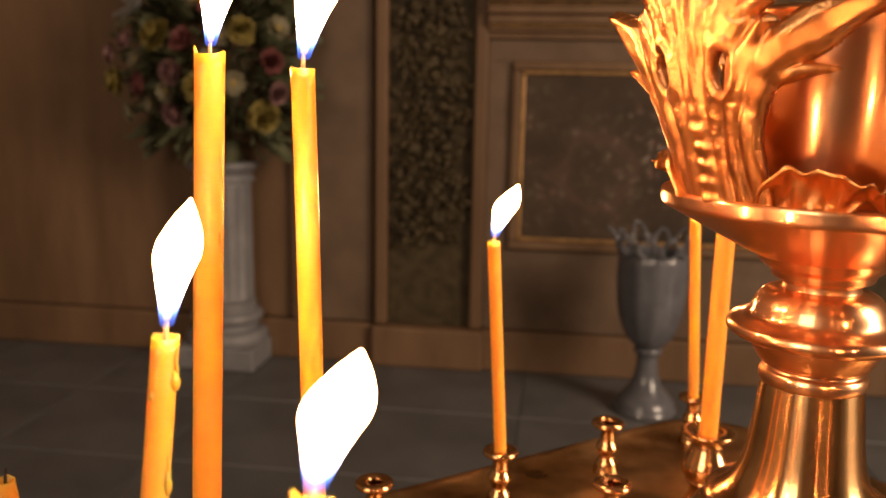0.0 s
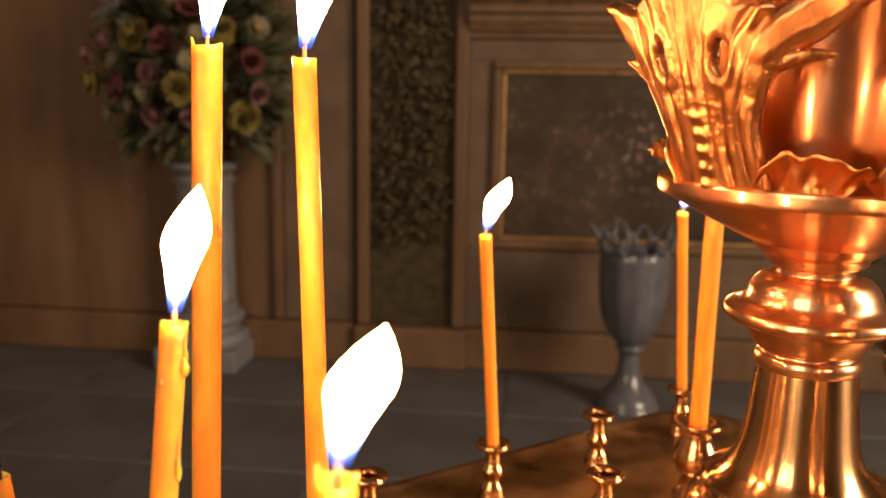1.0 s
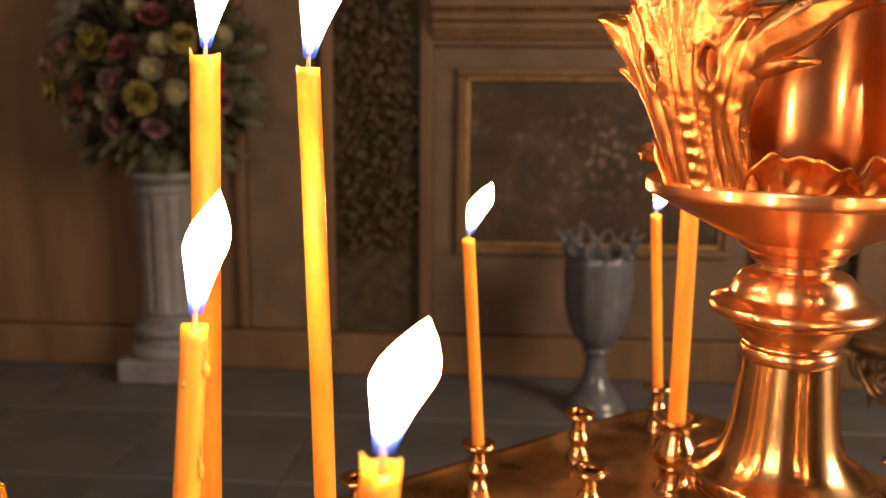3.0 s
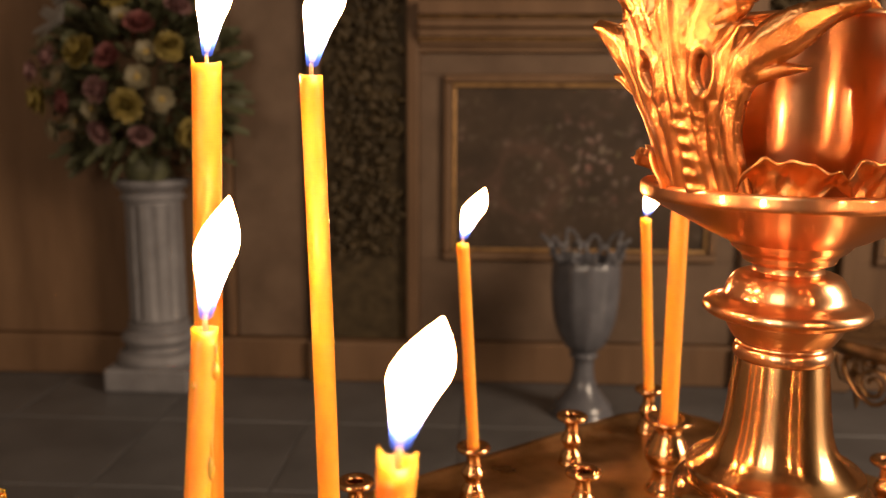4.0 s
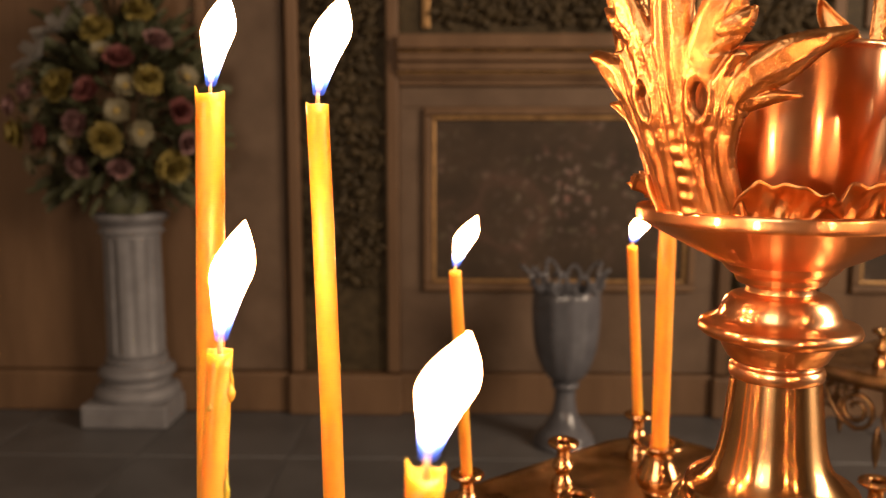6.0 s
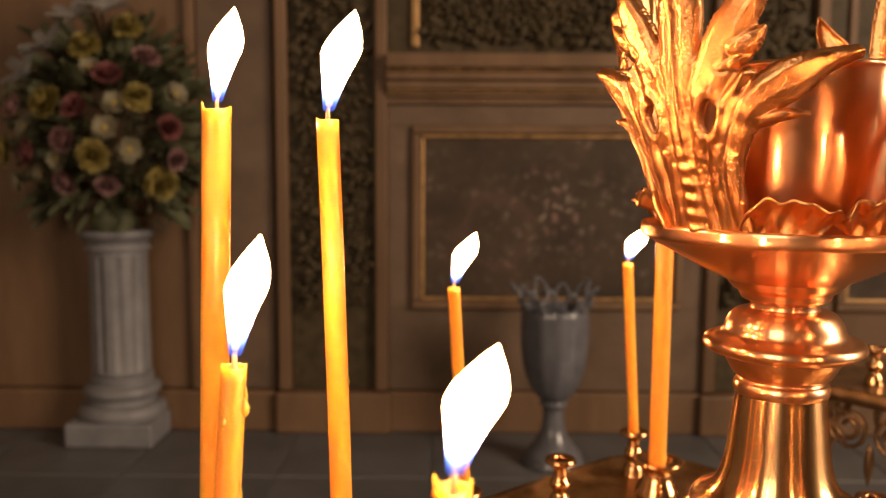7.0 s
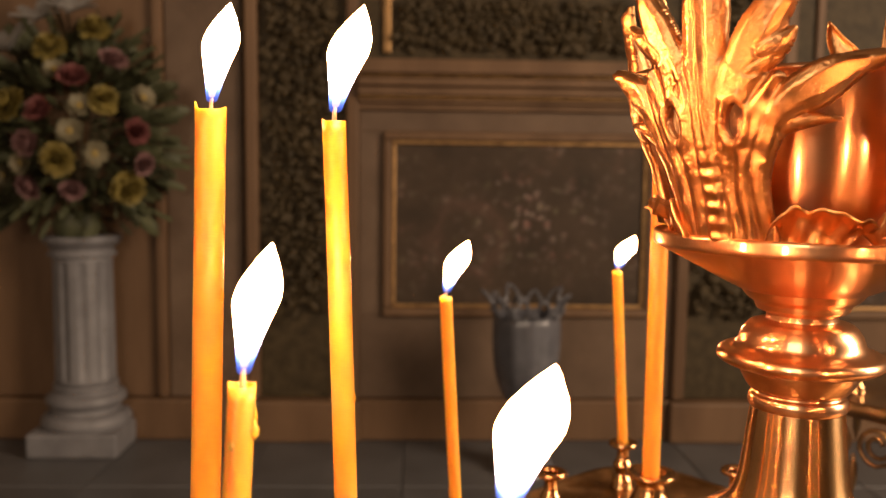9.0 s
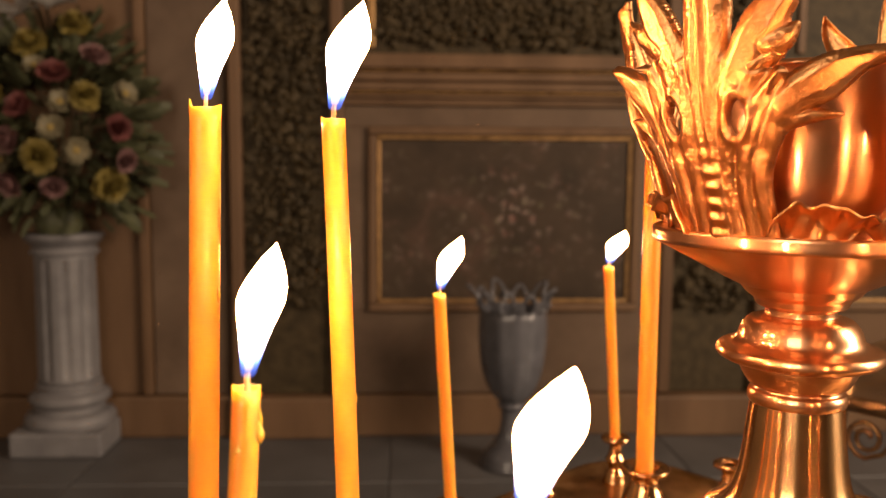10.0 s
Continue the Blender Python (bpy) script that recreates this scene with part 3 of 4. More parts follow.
bell = smooth_profile(up([(0.0, PLATE_Z + 0.0004), (0.058, PLATE_Z + 0.0004), (0.060, PLATE_Z + 0.005), (0.052, 0.004), (0.038, 0.016), (0.031, 0.033), (0.030, 0.048), (0.033, 0.062), (0.0375, 0.074),
                          (0.0402, 0.085), (0.0412, 0.0935), (0.0404, 0.0990), (0.0378, 0.1022), (0.0352, 0.1030), (0.0348, 0.1036), (0.0352, 0.1050), (0.0354, 0.1078), (0.0346, 0.1096), (0.0318, 0.1110),
                          (0.0278, 0.1138), (0.0246, 0.1178), (0.0222, 0.1240), (0.0206, 0.1330), (0.0193, 0.1450), (0.0183, 0.1540), (0.0180, 0.1566)]), 5)
part("bell", lathe(bmesh.new(), bell, 72), BRASS_TURNED, stand, "turned bell-shaped brass column")
neck = smooth_profile(up([(0.0165, 0.1560), (0.0186, 0.1565), (0.0192, 0.1590), (0.0186, 0.1612), (0.0174, 0.1620), (0.0172, 0.1632), (0.0195, 0.1645), (0.0222, 0.1690), (0.0232, 0.1715),
                          (0.0240, 0.1728), (0.0290, 0.1738), (0.0318, 0.1756), (0.0322, 0.1775), (0.0310, 0.1795), (0.0270, 0.1808), (0.0244, 0.1828), (0.0228, 0.1870), (0.0200, 0.1906),
                          (0.0165, 0.1918), (0.0140, 0.1922), (0.0136, 0.1932), (0.0136, 0.1955)]), 5)
part("knop", lathe(bmesh.new(), neck, 72), BRASS_RED, stand, "rounded brass knop with a sharp rim")
cup = smooth_profile(up([(0.0134, 0.1945), (0.0146, 0.1952), (0.0172, 0.1962), (0.0180, 0.1978), (0.0188, 0.1992), (0.0215, 0.2012), (0.0240, 0.2042), (0.0246, 0.2044), (0.0310, 0.2074), (0.0440, 0.2142),
                         (0.0565, 0.2207), (0.0584, 0.2216), (0.0592, 0.2228), (0.0593, 0.2250), (0.0592, 0.2270), (0.0582, 0.2277), (0.0560, 0.2272), (0.0300, 0.2250)]), 5)
part("cup", lathe(bmesh.new(), cup + [(0.0, 0.2245 - FLOOR_Z)], 96), BRASS_RED, stand, "shallow turned brass drip cup")
sock = smooth_profile(up([(0.0, 0.2246), (0.028, 0.2246), (0.031, 0.2275), (0.0362, 0.240), (0.0392, 0.257), (0.0395, 0.272), (0.0386, 0.2855), (0.0390, 0.2885), (0.0382, 0.2896), (0.0370, 0.2885), (0.0360, 0.272), (0.0, 0.235)]), 4)
part("socket", lathe(bmesh.new(), sock, 72), COPPER, stand, "polished red copper candle socket")

# ---- acanthus crown ----
# lobes as centre lines with half widths: along the leaf (across a, height h, half width)
LOBES = []


def add_lobe(*ctrl):
    """A lobe of the leaf: a smooth centre line through places of (across, height, half width), in millimetres."""
    q = [Vector(c) / 1000 for c in ctrl]
    q = [2 * q[0] - q[1]] + q + [2 * q[-1] - q[-2]]
    line = []
    for p0, p1, p2, p3 in zip(q, q[1:], q[2:], q[3:]):
        for k in range(5):
            t = k / 5
            p = 0.5 * (2 * p1 + (p2 - p0) * t + (2 * p0 - 5 * p1 + 4 * p2 - p3) * t * t + (3 * p1 - p0 - 3 * p2 + p3) * t ** 3)
            line.append((p.x, p.y, max(p.z, 0.0006)))
    line.append((*q[-2].xy, max(q[-2].z, 0.0006)))
    LOBES.append(line)


# middle spike, then the strips to either side with their side tips
add_lobe((1.0, 225.0, 5.0), (0.0, 254.0, 4.2), (0.6, 282.0, 7.4), (2.5, 306.0, 9.0), (4.0, 332.0, 5.4), (4.0, 352.0, 1.0))
add_lobe((-14.6, 225.0, 1.8), (-18.0, 250.0, 2.3), (-24.0, 270.5, 4.6), (-31.0, 280.5, 5.4), (-41.0, 287.5, 1.6))
add_lobe((-22.5, 262.0, 2.4), (-29.0, 266.5, 2.4), (-35.0, 268.0, 0.7))
add_lobe((-11.2, 225.0, 1.7), (-13.0, 246.0, 2.2), (-17.0, 268.0, 4.2), (-20.5, 280.0, 4.6), (-20.5, 289.5, 0.9))
add_lobe((-7.6, 225.0, 1.9), (-7.2, 250.0, 2.8), (-8.6, 277.0, 6.8), (-16.5, 297.0, 7.4), (-24.0, 313.0, 4.0), (-26.5, 322.0, 0.9))
add_lobe((-16.0, 291.0, 4.6), (-24.5, 297.0, 3.8), (-32.0, 303.5, 0.7))
add_lobe((7.0, 225.0, 2.2), (5.6, 250.0, 2.4), (11.0, 275.0, 5.6), (20.5, 294.5, 7.6), (32.0, 310.5, 4.6), (36.0, 320.0, 0.9))
add_lobe((22.5, 290.5, 4.6), (28.5, 293.0, 3.8), (34.0, 297.5, 0.7))
add_lobe((17.5, 284.0, 2.8), (23.0, 286.5, 2.4), (28.0, 288.0, 0.8))
add_lobe((11.6, 225.0, 2.1), (11.2, 248.0, 2.4), (18.0, 268.0, 4.4), (26.5, 282.0, 2.4))
add_lobe((17.6, 225.0, 2.5), (17.0, 250.0, 3.1), (26.0, 271.0, 5.2), (39.5, 280.0, 6.8), (53.0, 286.0, 4.0), (66.0, 289.0, 2.4))
add_lobe((26.0, 265.5, 2.0), (35.5, 268.6, 2.2), (45.0, 269.0, 0.6))
EYES = [(-0.0112, 0.2682, 0.0031, 0.0060, -0.10), (0.0118, 0.2682, 0.0031, 0.0060, 0.12)]


def soften(field, rounds):
    for _ in range(rounds):
        p = np.pad(field, 1, mode="edge")
        field = (4 * field + p[:-2, 1:-1] + p[2:, 1:-1] + p[1:-1, :-2] + p[1:-1, 2:]) / 8
    return field


def acanthus_leaf():
    """A cast leaf: rounded lobes with grooves between them, pierced by two eyes, tips rolled outwards."""
    step = 0.00048
    a, h = np.meshgrid(np.arange(-0.046, 0.0690, step), np.arange(0.2262, 0.353, step))
    sd = np.full(a.shape, -1.0)
    dome = np.zeros(a.shape)
    tip = np.zeros(a.shape)
    first, second = np.zeros(a.shape), np.zeros(a.shape)
    for lobe in LOBES:
        best = np.full(a.shape, -1.0)
        tt = np.zeros(a.shape)
        rad = np.full(a.shape, 0.005)
        for i, ((ax, ay, ar), (bx, by, br)) in enumerate(zip(lobe, lobe[1:])):
            dx, dy = bx - ax, by - ay
            t = np.clip(((a - ax) * dx + (h - ay) * dy) / (dx * dx + dy * dy), 0, 1)
            r = ar + (br - ar) * t
            d = r - np.hypot(a - ax - dx * t, h - ay - dy * t)
            m = d > best
            best, rad, tt = np.where(m, d, best), np.where(m, r, rad), np.where(m, (i + t) / (len(lobe) - 1), tt)
        rel = np.clip(best / rad, 0, 1)
        second = np.maximum(second, np.minimum(first, rel))
        first = np.maximum(first, rel)
        bulge = 0.0044 * np.sqrt(np.clip(1 - (1 - rel) ** 2, 0, 1)) * np.clip(rad / 0.005, 0.35, 1.0)
        bulge -= 0.0009 * np.exp(-((1 - rel) / 0.30) ** 2) * (rad > 0.0035)
        bulge += 0.00018 * np.sin(4.2 * math.pi * rel) * (rad > 0.0055) * np.clip(rel * 3, 0, 1)
        tip = np.where(bulge > dome, tt, tip)
        dome = np.maximum(dome, bulge)
        sd = np.maximum(sd, best)
    hs = (0.224, 0.240, 0.250, 0.260, 0.268, 0.276, 0.282, 0.290)
    left = np.interp(h, hs, (-0.0160, -0.0182, -0.0195, -0.0225, -0.0240, -0.0230, -0.0190, -0.0080))
    right = np.interp(h, hs, (0.0195, 0.0190, 0.0195, 0.0225, 0.0275, 0.0310, 0.0270, 0.0080))
    sd = np.maximum(sd, np.where(h < 0.290, np.minimum(a - left, right - a), -1))
    # strips over one rounded plate
    dome = 0.0026 * (1 - np.exp(-np.maximum(sd, 0.0) / 0.0016)) + 0.62 * dome
    dome -= 0.0012 * np.exp(-((first - second) / 0.14) ** 2) * np.clip(first / 0.25, 0, 1)
    dome = soften(np.maximum(dome, 0.0002), 3)
    for ex, ey, rx, ry, lean in EYES:
        q = np.hypot((a - ex - lean * (h - ey)) / rx, (h - ey) / ry)
        sd = np.minimum(sd, (q - 1) * rx)
        dome += 0.0006 * np.exp(-((q - 1.45) / 0.32) ** 2)
    # ribbed midrib near the foot, a raised vein above, a stippled ground beside it
    rib = np.exp(-((a + 0.0005) / 0.0036) ** 2) * np.clip((0.264 - h) / 0.015, 0, 1)
    dome += 0.0006 * rib * np.sin((h - 0.226) * 2 * math.pi / 0.0056 + 60 * a)
    vein = (np.exp(-((a - 0.0015) / 0.0008) ** 2) - 0.5 * np.exp(-((np.abs(a - 0.0015) - 0.0020) / 0.0008) ** 2)) * np.clip((h - 0.258) / 0.012, 0, 1)
    dome += 0.0013 * vein
    dome += 0.0005 * np.exp(-((sd - 0.0011) / 0.0007) ** 2)
    grain = soften(np.random.RandomState(4).normal(0, 1, a.shape), 1)
    dome += grain * (0.00005 + 0.00019 * np.exp(-((np.abs(a - 0.001) - 0.0060) / 0.0050) ** 2) * np.clip((h - 0.240) / 0.01, 0, 1))
    wave = soften(np.random.RandomState(9).normal(0, 1, a.shape), 90)
    dome += 0.0008 * wave / (np.abs(wave).max() + 1e-9)
    tip = soften(tip, 16)
    sd = soften(sd, 4)
    keep = sd > 0
    cells = keep[:-1, :-1] & keep[1:, :-1] & keep[:-1, 1:] & keep[1:, 1:]
    # draw the border of the grid onto the leaf's true outline
    gy, gx = np.gradient(sd, step)
    norm = gx * gx + gy * gy + 0.05
    shift = np.where(keep & (sd < step * 1.2), sd, 0.0)
    a, h = a - np.clip(gx * shift / norm, -step, step), h - np.clip(gy * shift / norm, -step, step)
    bend = 0.012 * np.log1p(np.exp(-(h - 0.276) / 0.012))
    r = 0.0505 + 0.10 * (h - 0.216) + 0.25 * (0.060 - bend)
    ang = a / (0.0505 + 0.35 * (np.minimum(h, 0.30) - 0.216))
    base = r + np.maximum(0.0, tip - 0.70) ** 2 * 0.045 - 0.20 * np.maximum(0.0, a - 0.025)
    flat = np.where(a < 0, 0.6, 0.0)

    def shell(off):
        rr = base + off
        return np.stack((rr * (np.cos(ang) * (1 - flat) + flat), rr * np.sin(ang) * (1 - flat) + a * flat, h), -1)

    outer, inner = shell(dome), shell(dome * 0.5 - 0.0017)
    used = np.zeros(a.shape, bool)
    for di in (0, 1):
        for dj in (0, 1):
            used[di:a.shape[0] - 1 + di, dj:a.shape[1] - 1 + dj] |= cells
    order = -np.ones(a.shape, int)
    order[used] = np.arange(used.sum())
    verts = np.concatenate((outer[used], inner[used]))
    n = int(used.sum())
    ci, cj = np.nonzero(cells)
    quad = np.stack((order[ci, cj], order[ci, cj + 1], order[ci + 1, cj + 1], order[ci + 1, cj]), -1)
    faces = [tuple(q) for q in quad.tolist()] + [tuple(x + n for x in q[::-1]) for q in quad.tolist()]
    seen = {}
    for q in quad.tolist():
        for u, v in zip(q, q[1:] + q[:1]):
            if (v, u) in seen:
                del seen[(v, u)]
            else:
                seen[(u, v)] = True
    faces += [(v, u, u + n, v + n) for u, v in seen]
    me = bpy.data.meshes.new("acanthus_leaf")
    me.from_pydata(verts.tolist(), [], faces)
    me.validate()
    me.materials.append(BRASS_CAST)
    me.shade_smooth()
    return me


LEAF_MESH = acanthus_leaf()
LEAF_TURN = 215.5
for k in range(4):
    ob = new("acanthus_leaf", LEAF_MESH)
    ob.parent = stand
    ob.matrix_basis = Matrix.Translation((0, 0, -FLOOR_Z)) @ Matrix.Rotation(radians(LEAF_TURN + 90 * k), 4, "Z")
    tagged(ob, "cast brass acanthus leaf, grainy and pierced")


def frill_mesh():
    """A low cast frill that joins two leaves on the cup's rim."""
    bm = bmesh.new()
    rows = []
    n = 60
    for i in range(n + 1):
        t = i / n
        ang = radians(17 + 60 * t)
        top = 0.2275 + 0.0115 * min(1.0, 7 * t, 7 * (1 - t)) ** 0.8 + 0.0016 * math.sin(9 * t + 0.5) + 0.0011 * math.sin(23 * t) + 0.0005 * math.sin(51 * t)
        notch = max(0.0, 1 - abs(t - 0.56) / 0.05)
        top -= 0.0050 * notch
        row = []
        for j in range(9):
            s = j / 8
            z0 = 0.2258 + 0.0052 * max(0.0, 1 - abs(t - 0.54) / 0.10)
            z = z0 + (top - z0) * s
            r = 0.0525 + 0.0075 * s * s + 0.0006 * math.sin(31 * t + 5 * s) + 0.0004 * math.sin(57 * t - 7 * s) + 0.0012 * math.sin(4 * math.pi * t + 2 * s) * s + 0.0016 * max(0, s - 0.75) * 4
            row.append((r, z, ang))
        rows.append(row)
    front = [[bm.verts.new((r * math.cos(a), r * math.sin(a), z)) for r, z, a in row] for row in rows]
    back = [[bm.verts.new(((r - 0.0018) * math.cos(a), (r - 0.0018) * math.sin(a), z)) for r, z, a in row] for row in rows]
    for i in range(n):
        for j in range(8):
            bm.faces.new((front[i][j], front[i + 1][j], front[i + 1][j + 1], front[i][j + 1]))
            bm.faces.new((back[i][j], back[i][j + 1], back[i + 1][j + 1], back[i + 1][j]))
        bm.faces.new((front[i][8], front[i + 1][8], back[i + 1][8], back[i][8]))
        bm.faces.new((front[i][0], back[i][0], back[i + 1][0], front[i + 1][0]))
    for i in (0, n):
        for j in range(8):
            bm.faces.new((front[i][j], front[i][j + 1], back[i][j + 1], back[i][j]))
    bmesh.ops.recalc_face_normals(bm, faces=bm.faces[:])
    return finish(bm, "frill", BRASS_CAST)


FRILL = frill_mesh()
for k in range(4):
    ob = new("frill", FRILL)
    ob.parent = stand
    ob.matrix_basis = Matrix.Translation((0, 0, -FLOOR_Z)) @ Matrix.Rotation(radians(LEAF_TURN + 90 * k), 4, "Z")


# ---- candle holders on the plate ----
def holder_profile():
    """Two turned bulbs under a slim neck and a wide rounded rim."""
    return smooth_profile([(0.0, 0.0), (0.0086, 0.0), (0.0094, 0.0012), (0.0089, 0.0030), (0.0083, 0.0055), (0.0074, 0.0085), (0.0056, 0.0115), (0.0053, 0.0130), (0.0060, 0.0150),
                           (0.0076, 0.0178), (0.0080, 0.0195), (0.0073, 0.0215), (0.0057, 0.0242), (0.0051, 0.0275), (0.0051, 0.0315), (0.0064, 0.0335), (0.0098, 0.0350), (0.0116, 0.0361),
                           (0.0119, 0.0376), (0.0110, 0.0391), (0.0082, 0.0397), (0.0058, 0.0388), (0.0048, 0.0370), (0.0044, 0.025), (0.0, 0.025)], 4)


def big_holder_profile():
    """A full bulb on a stem, with a ring under it and a flat drip rim."""
    return smooth_profile([(0.0, 0.0), (0.0135, 0.0), (0.0140, 0.002), (0.0120, 0.0045), (0.0105, 0.0080), (0.0098, 0.0120), (0.0100, 0.0155), (0.0122, 0.0175), (0.0128, 0.0190), (0.0124, 0.0202),
                           (0.0145, 0.0225), (0.0156, 0.0262), (0.0154, 0.0300), (0.0138, 0.0345), (0.0115, 0.0390), (0.0102, 0.0430), (0.0100, 0.0460), (0.0112, 0.0485), (0.0155, 0.0503),
                           (0.0172, 0.0513), (0.0176, 0.0526), (0.0168, 0.0538), (0.0125, 0.0536), (0.0082, 0.0520), (0.0070, 0.050), (0.0066, 0.036), (0.0, 0.036)], 4)


HOLDER = finish(lathe(bmesh.new(), holder_profile(), 36), "candle_holder", BRASS_BRIGHT)
HOLDER_BIG = finish(lathe(bmesh.new(), big_holder_profile(), 40), "candle_holder", BRASS_BRIGHT)


def add_holder(u, v, big=False):
    ob = new("candle_holder", HOLDER_BIG if big else HOLDER)
    ob.parent = stand
    ob.matrix_basis = Matrix.Translation(spot(u, v) - Vector((0, 0, FLOOR_Z)))
    tagged(ob, "wide turned brass candle socket" if big else "small turned brass candle socket")


# outer row (small sockets) and inner row (wide ones at its corners)
OUTER = [(-0.248, 0.245), (-0.152, 0.245), (-0.057, 0.245), (0.037, 0.245), (0.134, 0.247), (0.231, 0.254), (0.245, 0.160), (0.245, 0.064), (0.245, -0.035), (0.245, -0.135), (0.245, -0.24),
         (0.14, -0.245), (0.04, -0.245), (-0.06, -0.245), (-0.155, -0.245), (-0.250, -0.245), (-0.251, -0.160), (-0.251, -0.068), (-0.248, 0.026), (-0.248, 0.120)]
INNER = [(-0.032, 0.172), (0.069, 0.172), (-0.168, 0.075), (-0.168, -0.03), (-0.08, -0.172), (0.03, -0.172), (0.172, 0.06), (0.172, -0.05)]
WIDE = [(-0.184, 0.157), (0.156, 0.175), (-0.172, -0.172), (0.172, -0.172)]
for u, v in OUTER + INNER:
    add_holder(u, v)
for u, v in WIDE:
    add_holder(u, v, True)


# ---- candles ----
def candle_body(length, radius, lean_top, bow, crown, seed, drips=()):
    """A leaning wax stick from its socket up, with a melted bowl and raised rim points at the top."""
    rng = random.Random(seed)
    bm = bmesh.new()
    segs, n = 28, 44
    rings = []

    def centre(t):
        b = bow * math.sin(math.pi * t)
        return Vector((lean_top[0] * t + b, lean_top[1] * t, length * t))

    off = [rng.uniform(-1, 1) for _ in range(8)]
    for i in range(n + 1):
        t = i / n
        c = centre(t)
        ring = []
        for k in range(segs):
            a = 2 * math.pi * k / segs
            w = 1 + 0.008 * math.sin(2 * a + 3 * t + off[0] * 3) + 0.005 * math.sin(21 * t + off[1] * 6) * math.sin(a + off[2] * 3)
            if t > 0.985:
                w *= 1.02
            z = 0.0
            if i == n:
                z = sum(hh * math.exp(-((math.atan2(math.sin(a - aa), math.cos(a - aa))) / ww) ** 2) for aa, hh, ww in crown)
            ring.append(bm.verts.new(c + Vector((radius * w * math.cos(a), radius * w * math.sin(a), z))))
        rings.append(ring)
    top = centre(1.0)
    for f, drop, keep in ((0.90, 0.0004, 1.0), (0.78, 0.0012, 0.5), (0.5, 0.0026, 0.1), (0.2, 0.0030, 0.0)):
        last = rings[n]
        rings.append([bm.verts.new((top.x + (v.co.x - top.x) * f, top.y + (v.co.y - top.y) * f, top.z - drop + (v.co.z - top.z) * keep)) for v in last])
    for r0, r1 in zip(rings, rings[1:]):
        for k in range(segs):
            bm.faces.new((r0[k], r0[(k + 1) % segs], r1[(k + 1) % segs], r1[k]))
    bm.faces.new(rings[0][::-1])
    bm.faces.new(rings[-1])
    for t, ang, size, long in drips:
        c = centre(t) + Vector((radius * 0.98 * math.cos(ang), radius * 0.98 * math.sin(ang), 0))
        g = bmesh.ops.create_icosphere(bm, subdivisions=2, radius=size)["verts"]
        bmesh.ops.scale(bm, vec=(0.8, 0.8, long), verts=g)
        for v in g:
            if v.co.z > 0:
                v.co.x *= 1 - 0.6 * v.co.z / (size * long)
                v.co.y *= 1 - 0.6 * v.co.z / (size * long)
        bmesh.ops.translate(bm, vec=c, verts=g)
    bmesh.ops.recalc_face_normals(bm, faces=bm.faces[:])
    return bm, top


def flame_mesh(height, width, lean, sway=0.0):
    """A teardrop flame that bends to the side."""
    bm = bmesh.new()
    prof = [(0.0, 0.0), (0.13, 0.02), (0.175, 0.09), (0.23, 0.20), (0.31, 0.33), (0.40, 0.45), (0.465, 0.54), (0.475, 0.61), (0.43, 0.70), (0.32, 0.80), (0.19, 0.89), (0.08, 0.955), (0.0, 1.0)]
    lathe(bm, [(r * width, z * height) for r, z in smooth_profile(prof, 4)], 32)
    for v in bm.verts:
        t = v.co.z / height
        v.co.x += lean * (0.55 * t + 0.45 * t * t) + sway * math.sin(math.pi * t)
        v.co.y += 0.10 * lean * t
    return bm


def candle(base, top, radius, seed, crown, flame=None, bow=0.0, drips=(), label="", wick_h=0.006):
    root = Vector(base)
    lit = flame is not None
    ob = thing("candle", Matrix.Translation(root), label, "candle", "candles on the brass stand")
    length = top[2] - root.z
    bm, tip = candle_body(length, radius, (top[0] - root.x, top[1] - root.y), bow, crown, seed, drips)
    part("wax_stick", bm, WAX, ob)
    w = bmesh.new()
    tube(w, [tip + Vector((0, 0, -0.003)), tip + Vector((0.0002, 0, wick_h * 0.5)), tip + Vector((0.0007, 0, wick_h))], 0.0009, 8, lambda t: 1 - 0.3 * t)
    part("wick", w, WICK_LIT if lit else WICK, ob)
    if lit:
        fh, fw, lean, sway = flame
        f = flame_mesh(fh, fw, lean, sway)
        bmesh.ops.translate(f, vec=tip + Vector((0.0004, 0, wick_h * 0.45)), verts=f.verts)
        burning = part("flame", f, FLAME, ob, "bright burning flame with a blue foot")
        core = flame_mesh(fh * 0.72, fw * 0.56, lean * 0.60, sway)
        bmesh.ops.translate(core, vec=tip + Vector((0.0005, 0, wick_h * 0.45 + fh * 0.05)), verts=core.verts)
        part("flame_core", core, FLAME_CORE, burning)
    return ob


HZ = PLATE_Z + 0.026
HB = PLATE_Z + 0.037
two = ((math.pi, 0.0022, 0.5), (0.0, 0.0006, 0.5))
candle((-0.2425, 0.0010, HB), (-0.2392, 0.0162, 0.2735), 0.0061, 1, ((3.3, 0.0036, 0.30), (-0.1, 0.0012, 0.5)), (0.040, 0.0150, 0.008, 0.0), 0.0, ((0.70, -0.3, 0.0014, 2.5), (0.82, -0.2, 0.0008, 14.0), (0.06, -1.9, 0.0012, 1.6)), label="tall thick amber beeswax candle burning in the stand")
candle((-0.1768, -0.0500, HZ), (-0.1845, -0.0352, 0.2672), 0.0041, 2, ((3.0, 0.0008, 0.5),), (0.037, 0.0150, 0.010, 0.0), 0.0008, ((0.62, -0.2, 0.0008, 3.0),), label="tall slim amber beeswax candle burning in the stand")
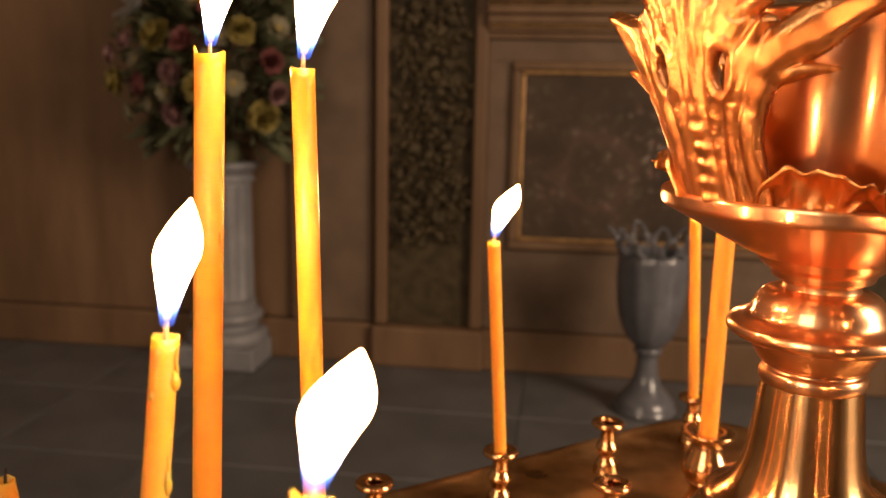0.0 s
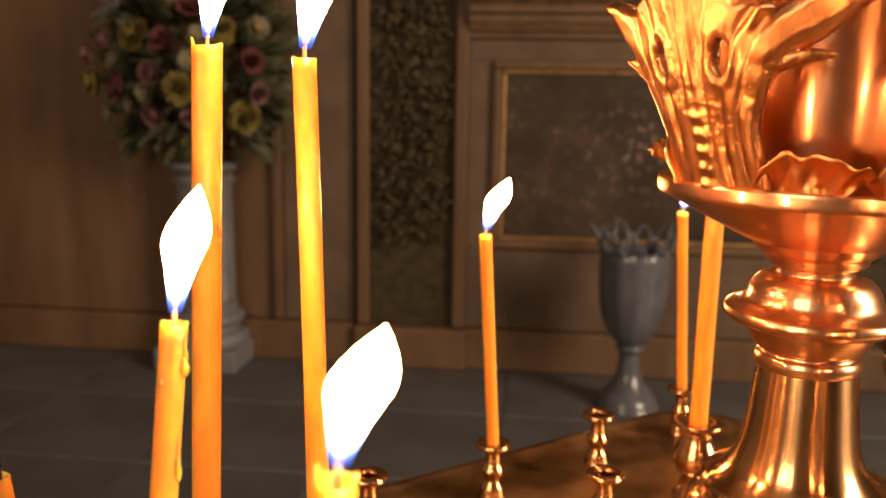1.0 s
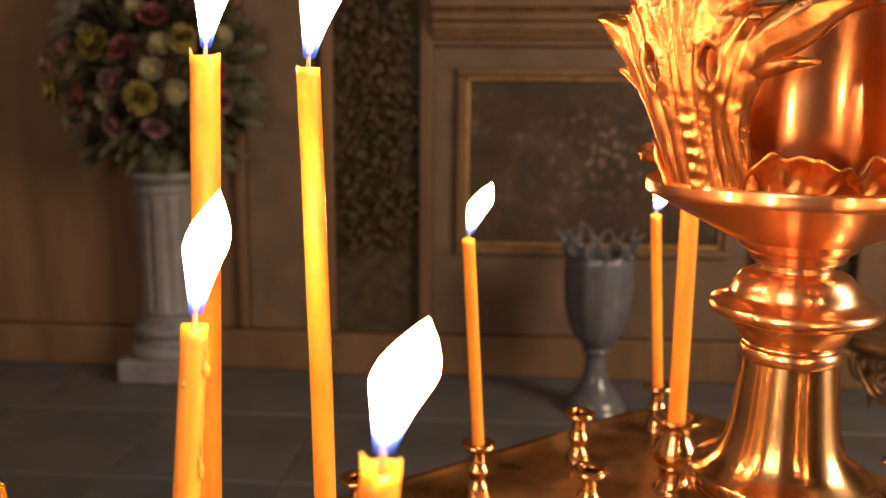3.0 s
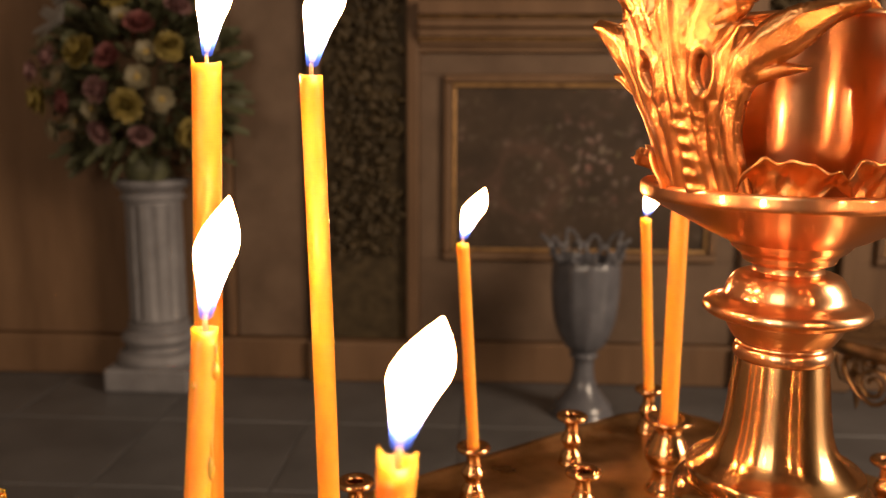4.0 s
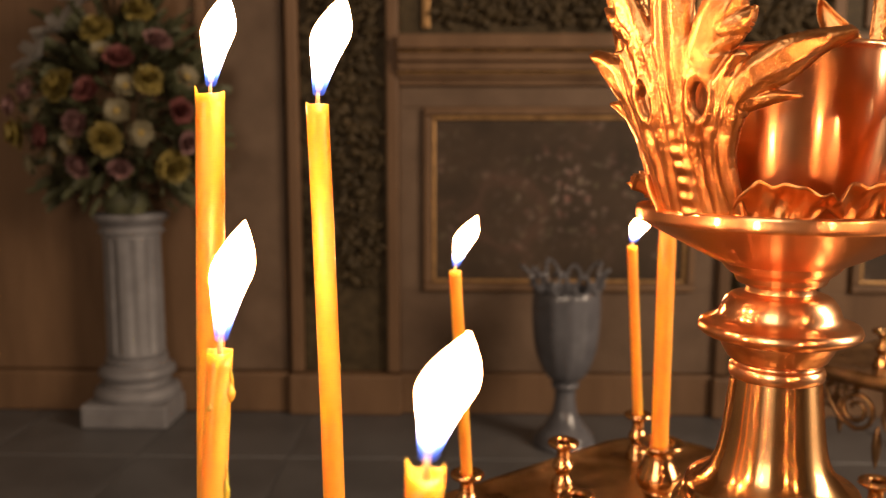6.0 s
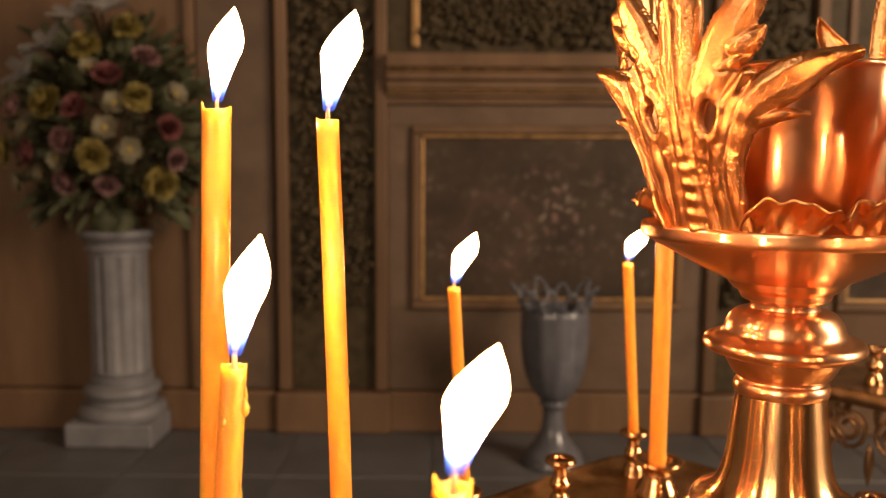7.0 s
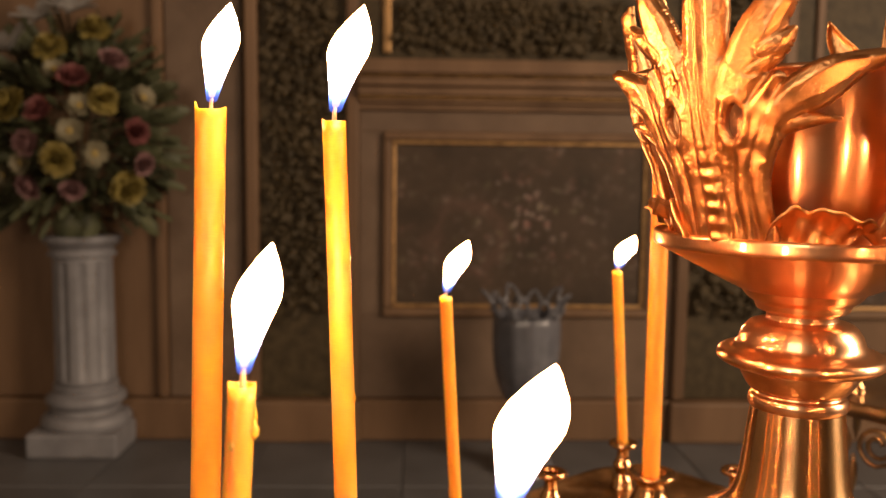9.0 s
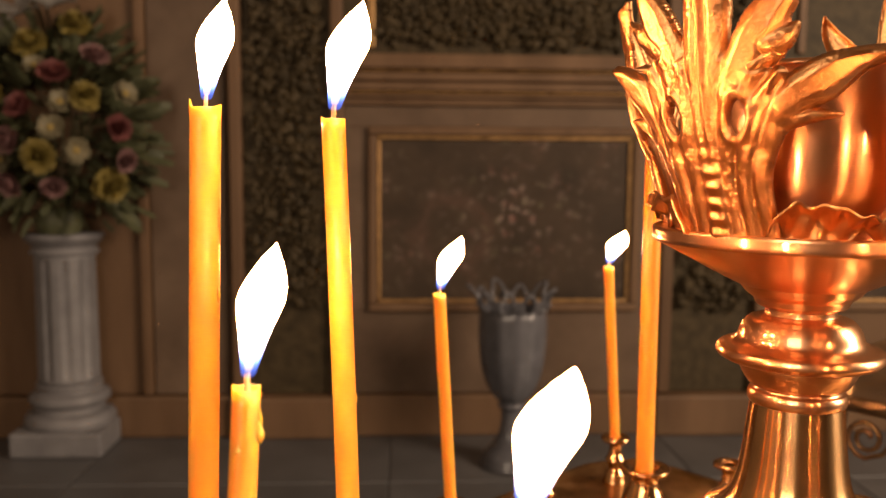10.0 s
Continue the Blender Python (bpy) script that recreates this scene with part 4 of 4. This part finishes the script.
candle((-0.1275, 0.2120, HZ), (-0.1367, 0.2096, 0.1672), 0.0040, 3, ((2.0, 0.0006, 0.5),), (0.034, 0.0155, 0.014, 0.0), label="slim amber beeswax candle burning in the stand")
candle((0.0158, 0.3430, HZ), (0.0073, 0.3489, 0.1670), 0.0040, 4, ((2.0, 0.0006, 0.5),), (0.026, 0.0160, 0.013, 0.0), label="slim amber beeswax candle burning in the stand")
candle((-0.2070, -0.1400, HZ), (-0.2024, -0.1065, 0.1925), 0.0038, 5, ((3.0, 0.0008, 0.4), (0.1, 0.0008, 0.4)), (0.036, 0.0130, 0.008, 0.0), 0.0, ((0.935, -0.15, 0.0021, 1.5), (0.955, -0.1, 0.0011, 4.0), (0.78, -0.2, 0.0017, 2.4), (0.80, -0.15, 0.0009, 6.0), (0.915, -1.9, 0.0011, 1.3)), label="half-burnt amber beeswax candle with wax drips")
candle((-0.1501, -0.2137, HZ), (-0.1382, -0.1818, 0.1862), 0.0040, 6, ((3.0, 0.0030, 0.42), (-0.2, 0.0026, 0.42)), (0.0270, 0.0130, 0.0085, 0.0), label="half-burnt amber beeswax candle with a pointed melted rim")
candle((0.0080, 0.2340, HB), (0.0140, 0.2550, 0.290), 0.0060, 7, ((2.0, 0.0010, 0.5),), None, label="thick unlit amber beeswax candle in the stand")
candle((-0.3474, 0.0300, HZ), (-0.3560, 0.0310, 0.0715), 0.0044, 8, ((2.0, 0.0010, 0.5),), None, label="short unlit amber candle stub in the stand")

# unseen lit candles along the front edge, mirrored in the brass
# the first is an added light that brightens the socket and leaf
for k, (bx, by, top, w) in enumerate(((0.036, -0.288, 0.205, 0.003), (0.110, -0.227, 0.232, -0.002))):
    candle((bx, by, HZ), (bx + w, by + 0.002, top), 0.0040, 20 + k, ((2.5, 0.0010, 0.5),), (0.034, 0.0140, 0.006, 0.0), label="slim amber beeswax candle burning in the stand")

# ---- second candle stand behind ----
SC = Vector((0.650, 0.490, 0.0))
stand_b = thing("candle_stand", pose(SC.x, SC.y, FLOOR_Z), "dim brass candle stand with a scrolled skirt on the floor", "candle stand")
part("plate", square_plate(0.30, 0.03, 0.021 - FLOOR_Z, 0.012, 0.0035), OLD_BRASS, stand_b)
part("leg", lathe(bmesh.new(), smooth_profile([(0.0, 0.0), (0.18, 0.0), (0.17, 0.03), (0.06, 0.09), (0.035, 0.16), (0.05, 0.24), (0.032, 0.4), (0.045, 0.6), (0.034, 0.72), (0.09, 0.8), (0.09, 0.822), (0.0, 0.822)], 4), 36), OLD_BRASS, stand_b)


def skirt_scroll():
    """A pair of facing flat-bar scrolls with a leaf drop between them."""
    bm = bmesh.new()
    for side in (-1, 1):
        pts = [(side * 0.052, 0.0, -0.004), (side * 0.047, 0.0, -0.020), (side * 0.036, 0.0, -0.036)]
        for k in range(26):
            t = k / 25
            ang = -math.pi / 2 + t * 3.4 * math.pi
            r = 0.019 * (1 - 0.72 * t)
            pts.append((side * (0.021 - r * math.cos(ang) * 0.95), 0.0, -0.024 + r * math.sin(ang)))
        tube(bm, pts, 0.0023, 6)
    lobe = [(0.0, -0.034), (0.003, -0.042), (0.0045, -0.055), (0.003, -0.068), (0.0, -0.078)]
    lathe(bm, smooth_profile(lobe, 3), 12)
    return finish(bm, "skirt_scroll", OLD_BRASS)


SKIRT = skirt_scroll()
for side in range(4):
    for k in range(5):
        ob = new("skirt_scroll", SKIRT)
        ob.parent = stand_b
        off = -0.224 + 0.112 * k
        ob.matrix_basis = Matrix.Rotation(radians(TURN + 90 * side), 4, "Z") @ Matrix.Translation((off, -0.298, 0.010 - FLOOR_Z)) @ Matrix.Scale(1.05, 4)
for u, v, big in ((-0.17, 0.17, True), (-0.25, -0.245, False), (-0.25, -0.15, False), (-0.25, -0.05, False), (-0.25, 0.05, False), (-0.25, 0.15, False), (-0.17, 0.09, True), (-0.17, 0.0, True), (-0.25, 0.245, False)):
    ob = new("candle_holder", HOLDER_BIG if big else HOLDER)
    ob.parent = stand_b
    ob.matrix_basis = Matrix.Translation(spot(u, v, 0.021 - FLOOR_Z))

# ---- floor slabs ----
slab = {}
rngf = random.Random(8)
for i in range(10):
    for j in range(6):
        x0, y0 = -2.7 + i * 0.5, -0.2 + j * 0.5
        ob = new("floor_slab", slab.get("m") or slab.setdefault("m", finish(new_box(-0.248, 0.248, -0.248, 0.248, -0.012, 0.004, bevel=0.003), "floor_slab", STONE, False)))
        ob.parent = floor
        ob.matrix_basis = Matrix.Translation((x0 + 0.25, y0 + 0.25, FLOOR_Z - 0.004 + rngf.uniform(-0.0006, 0.0)))
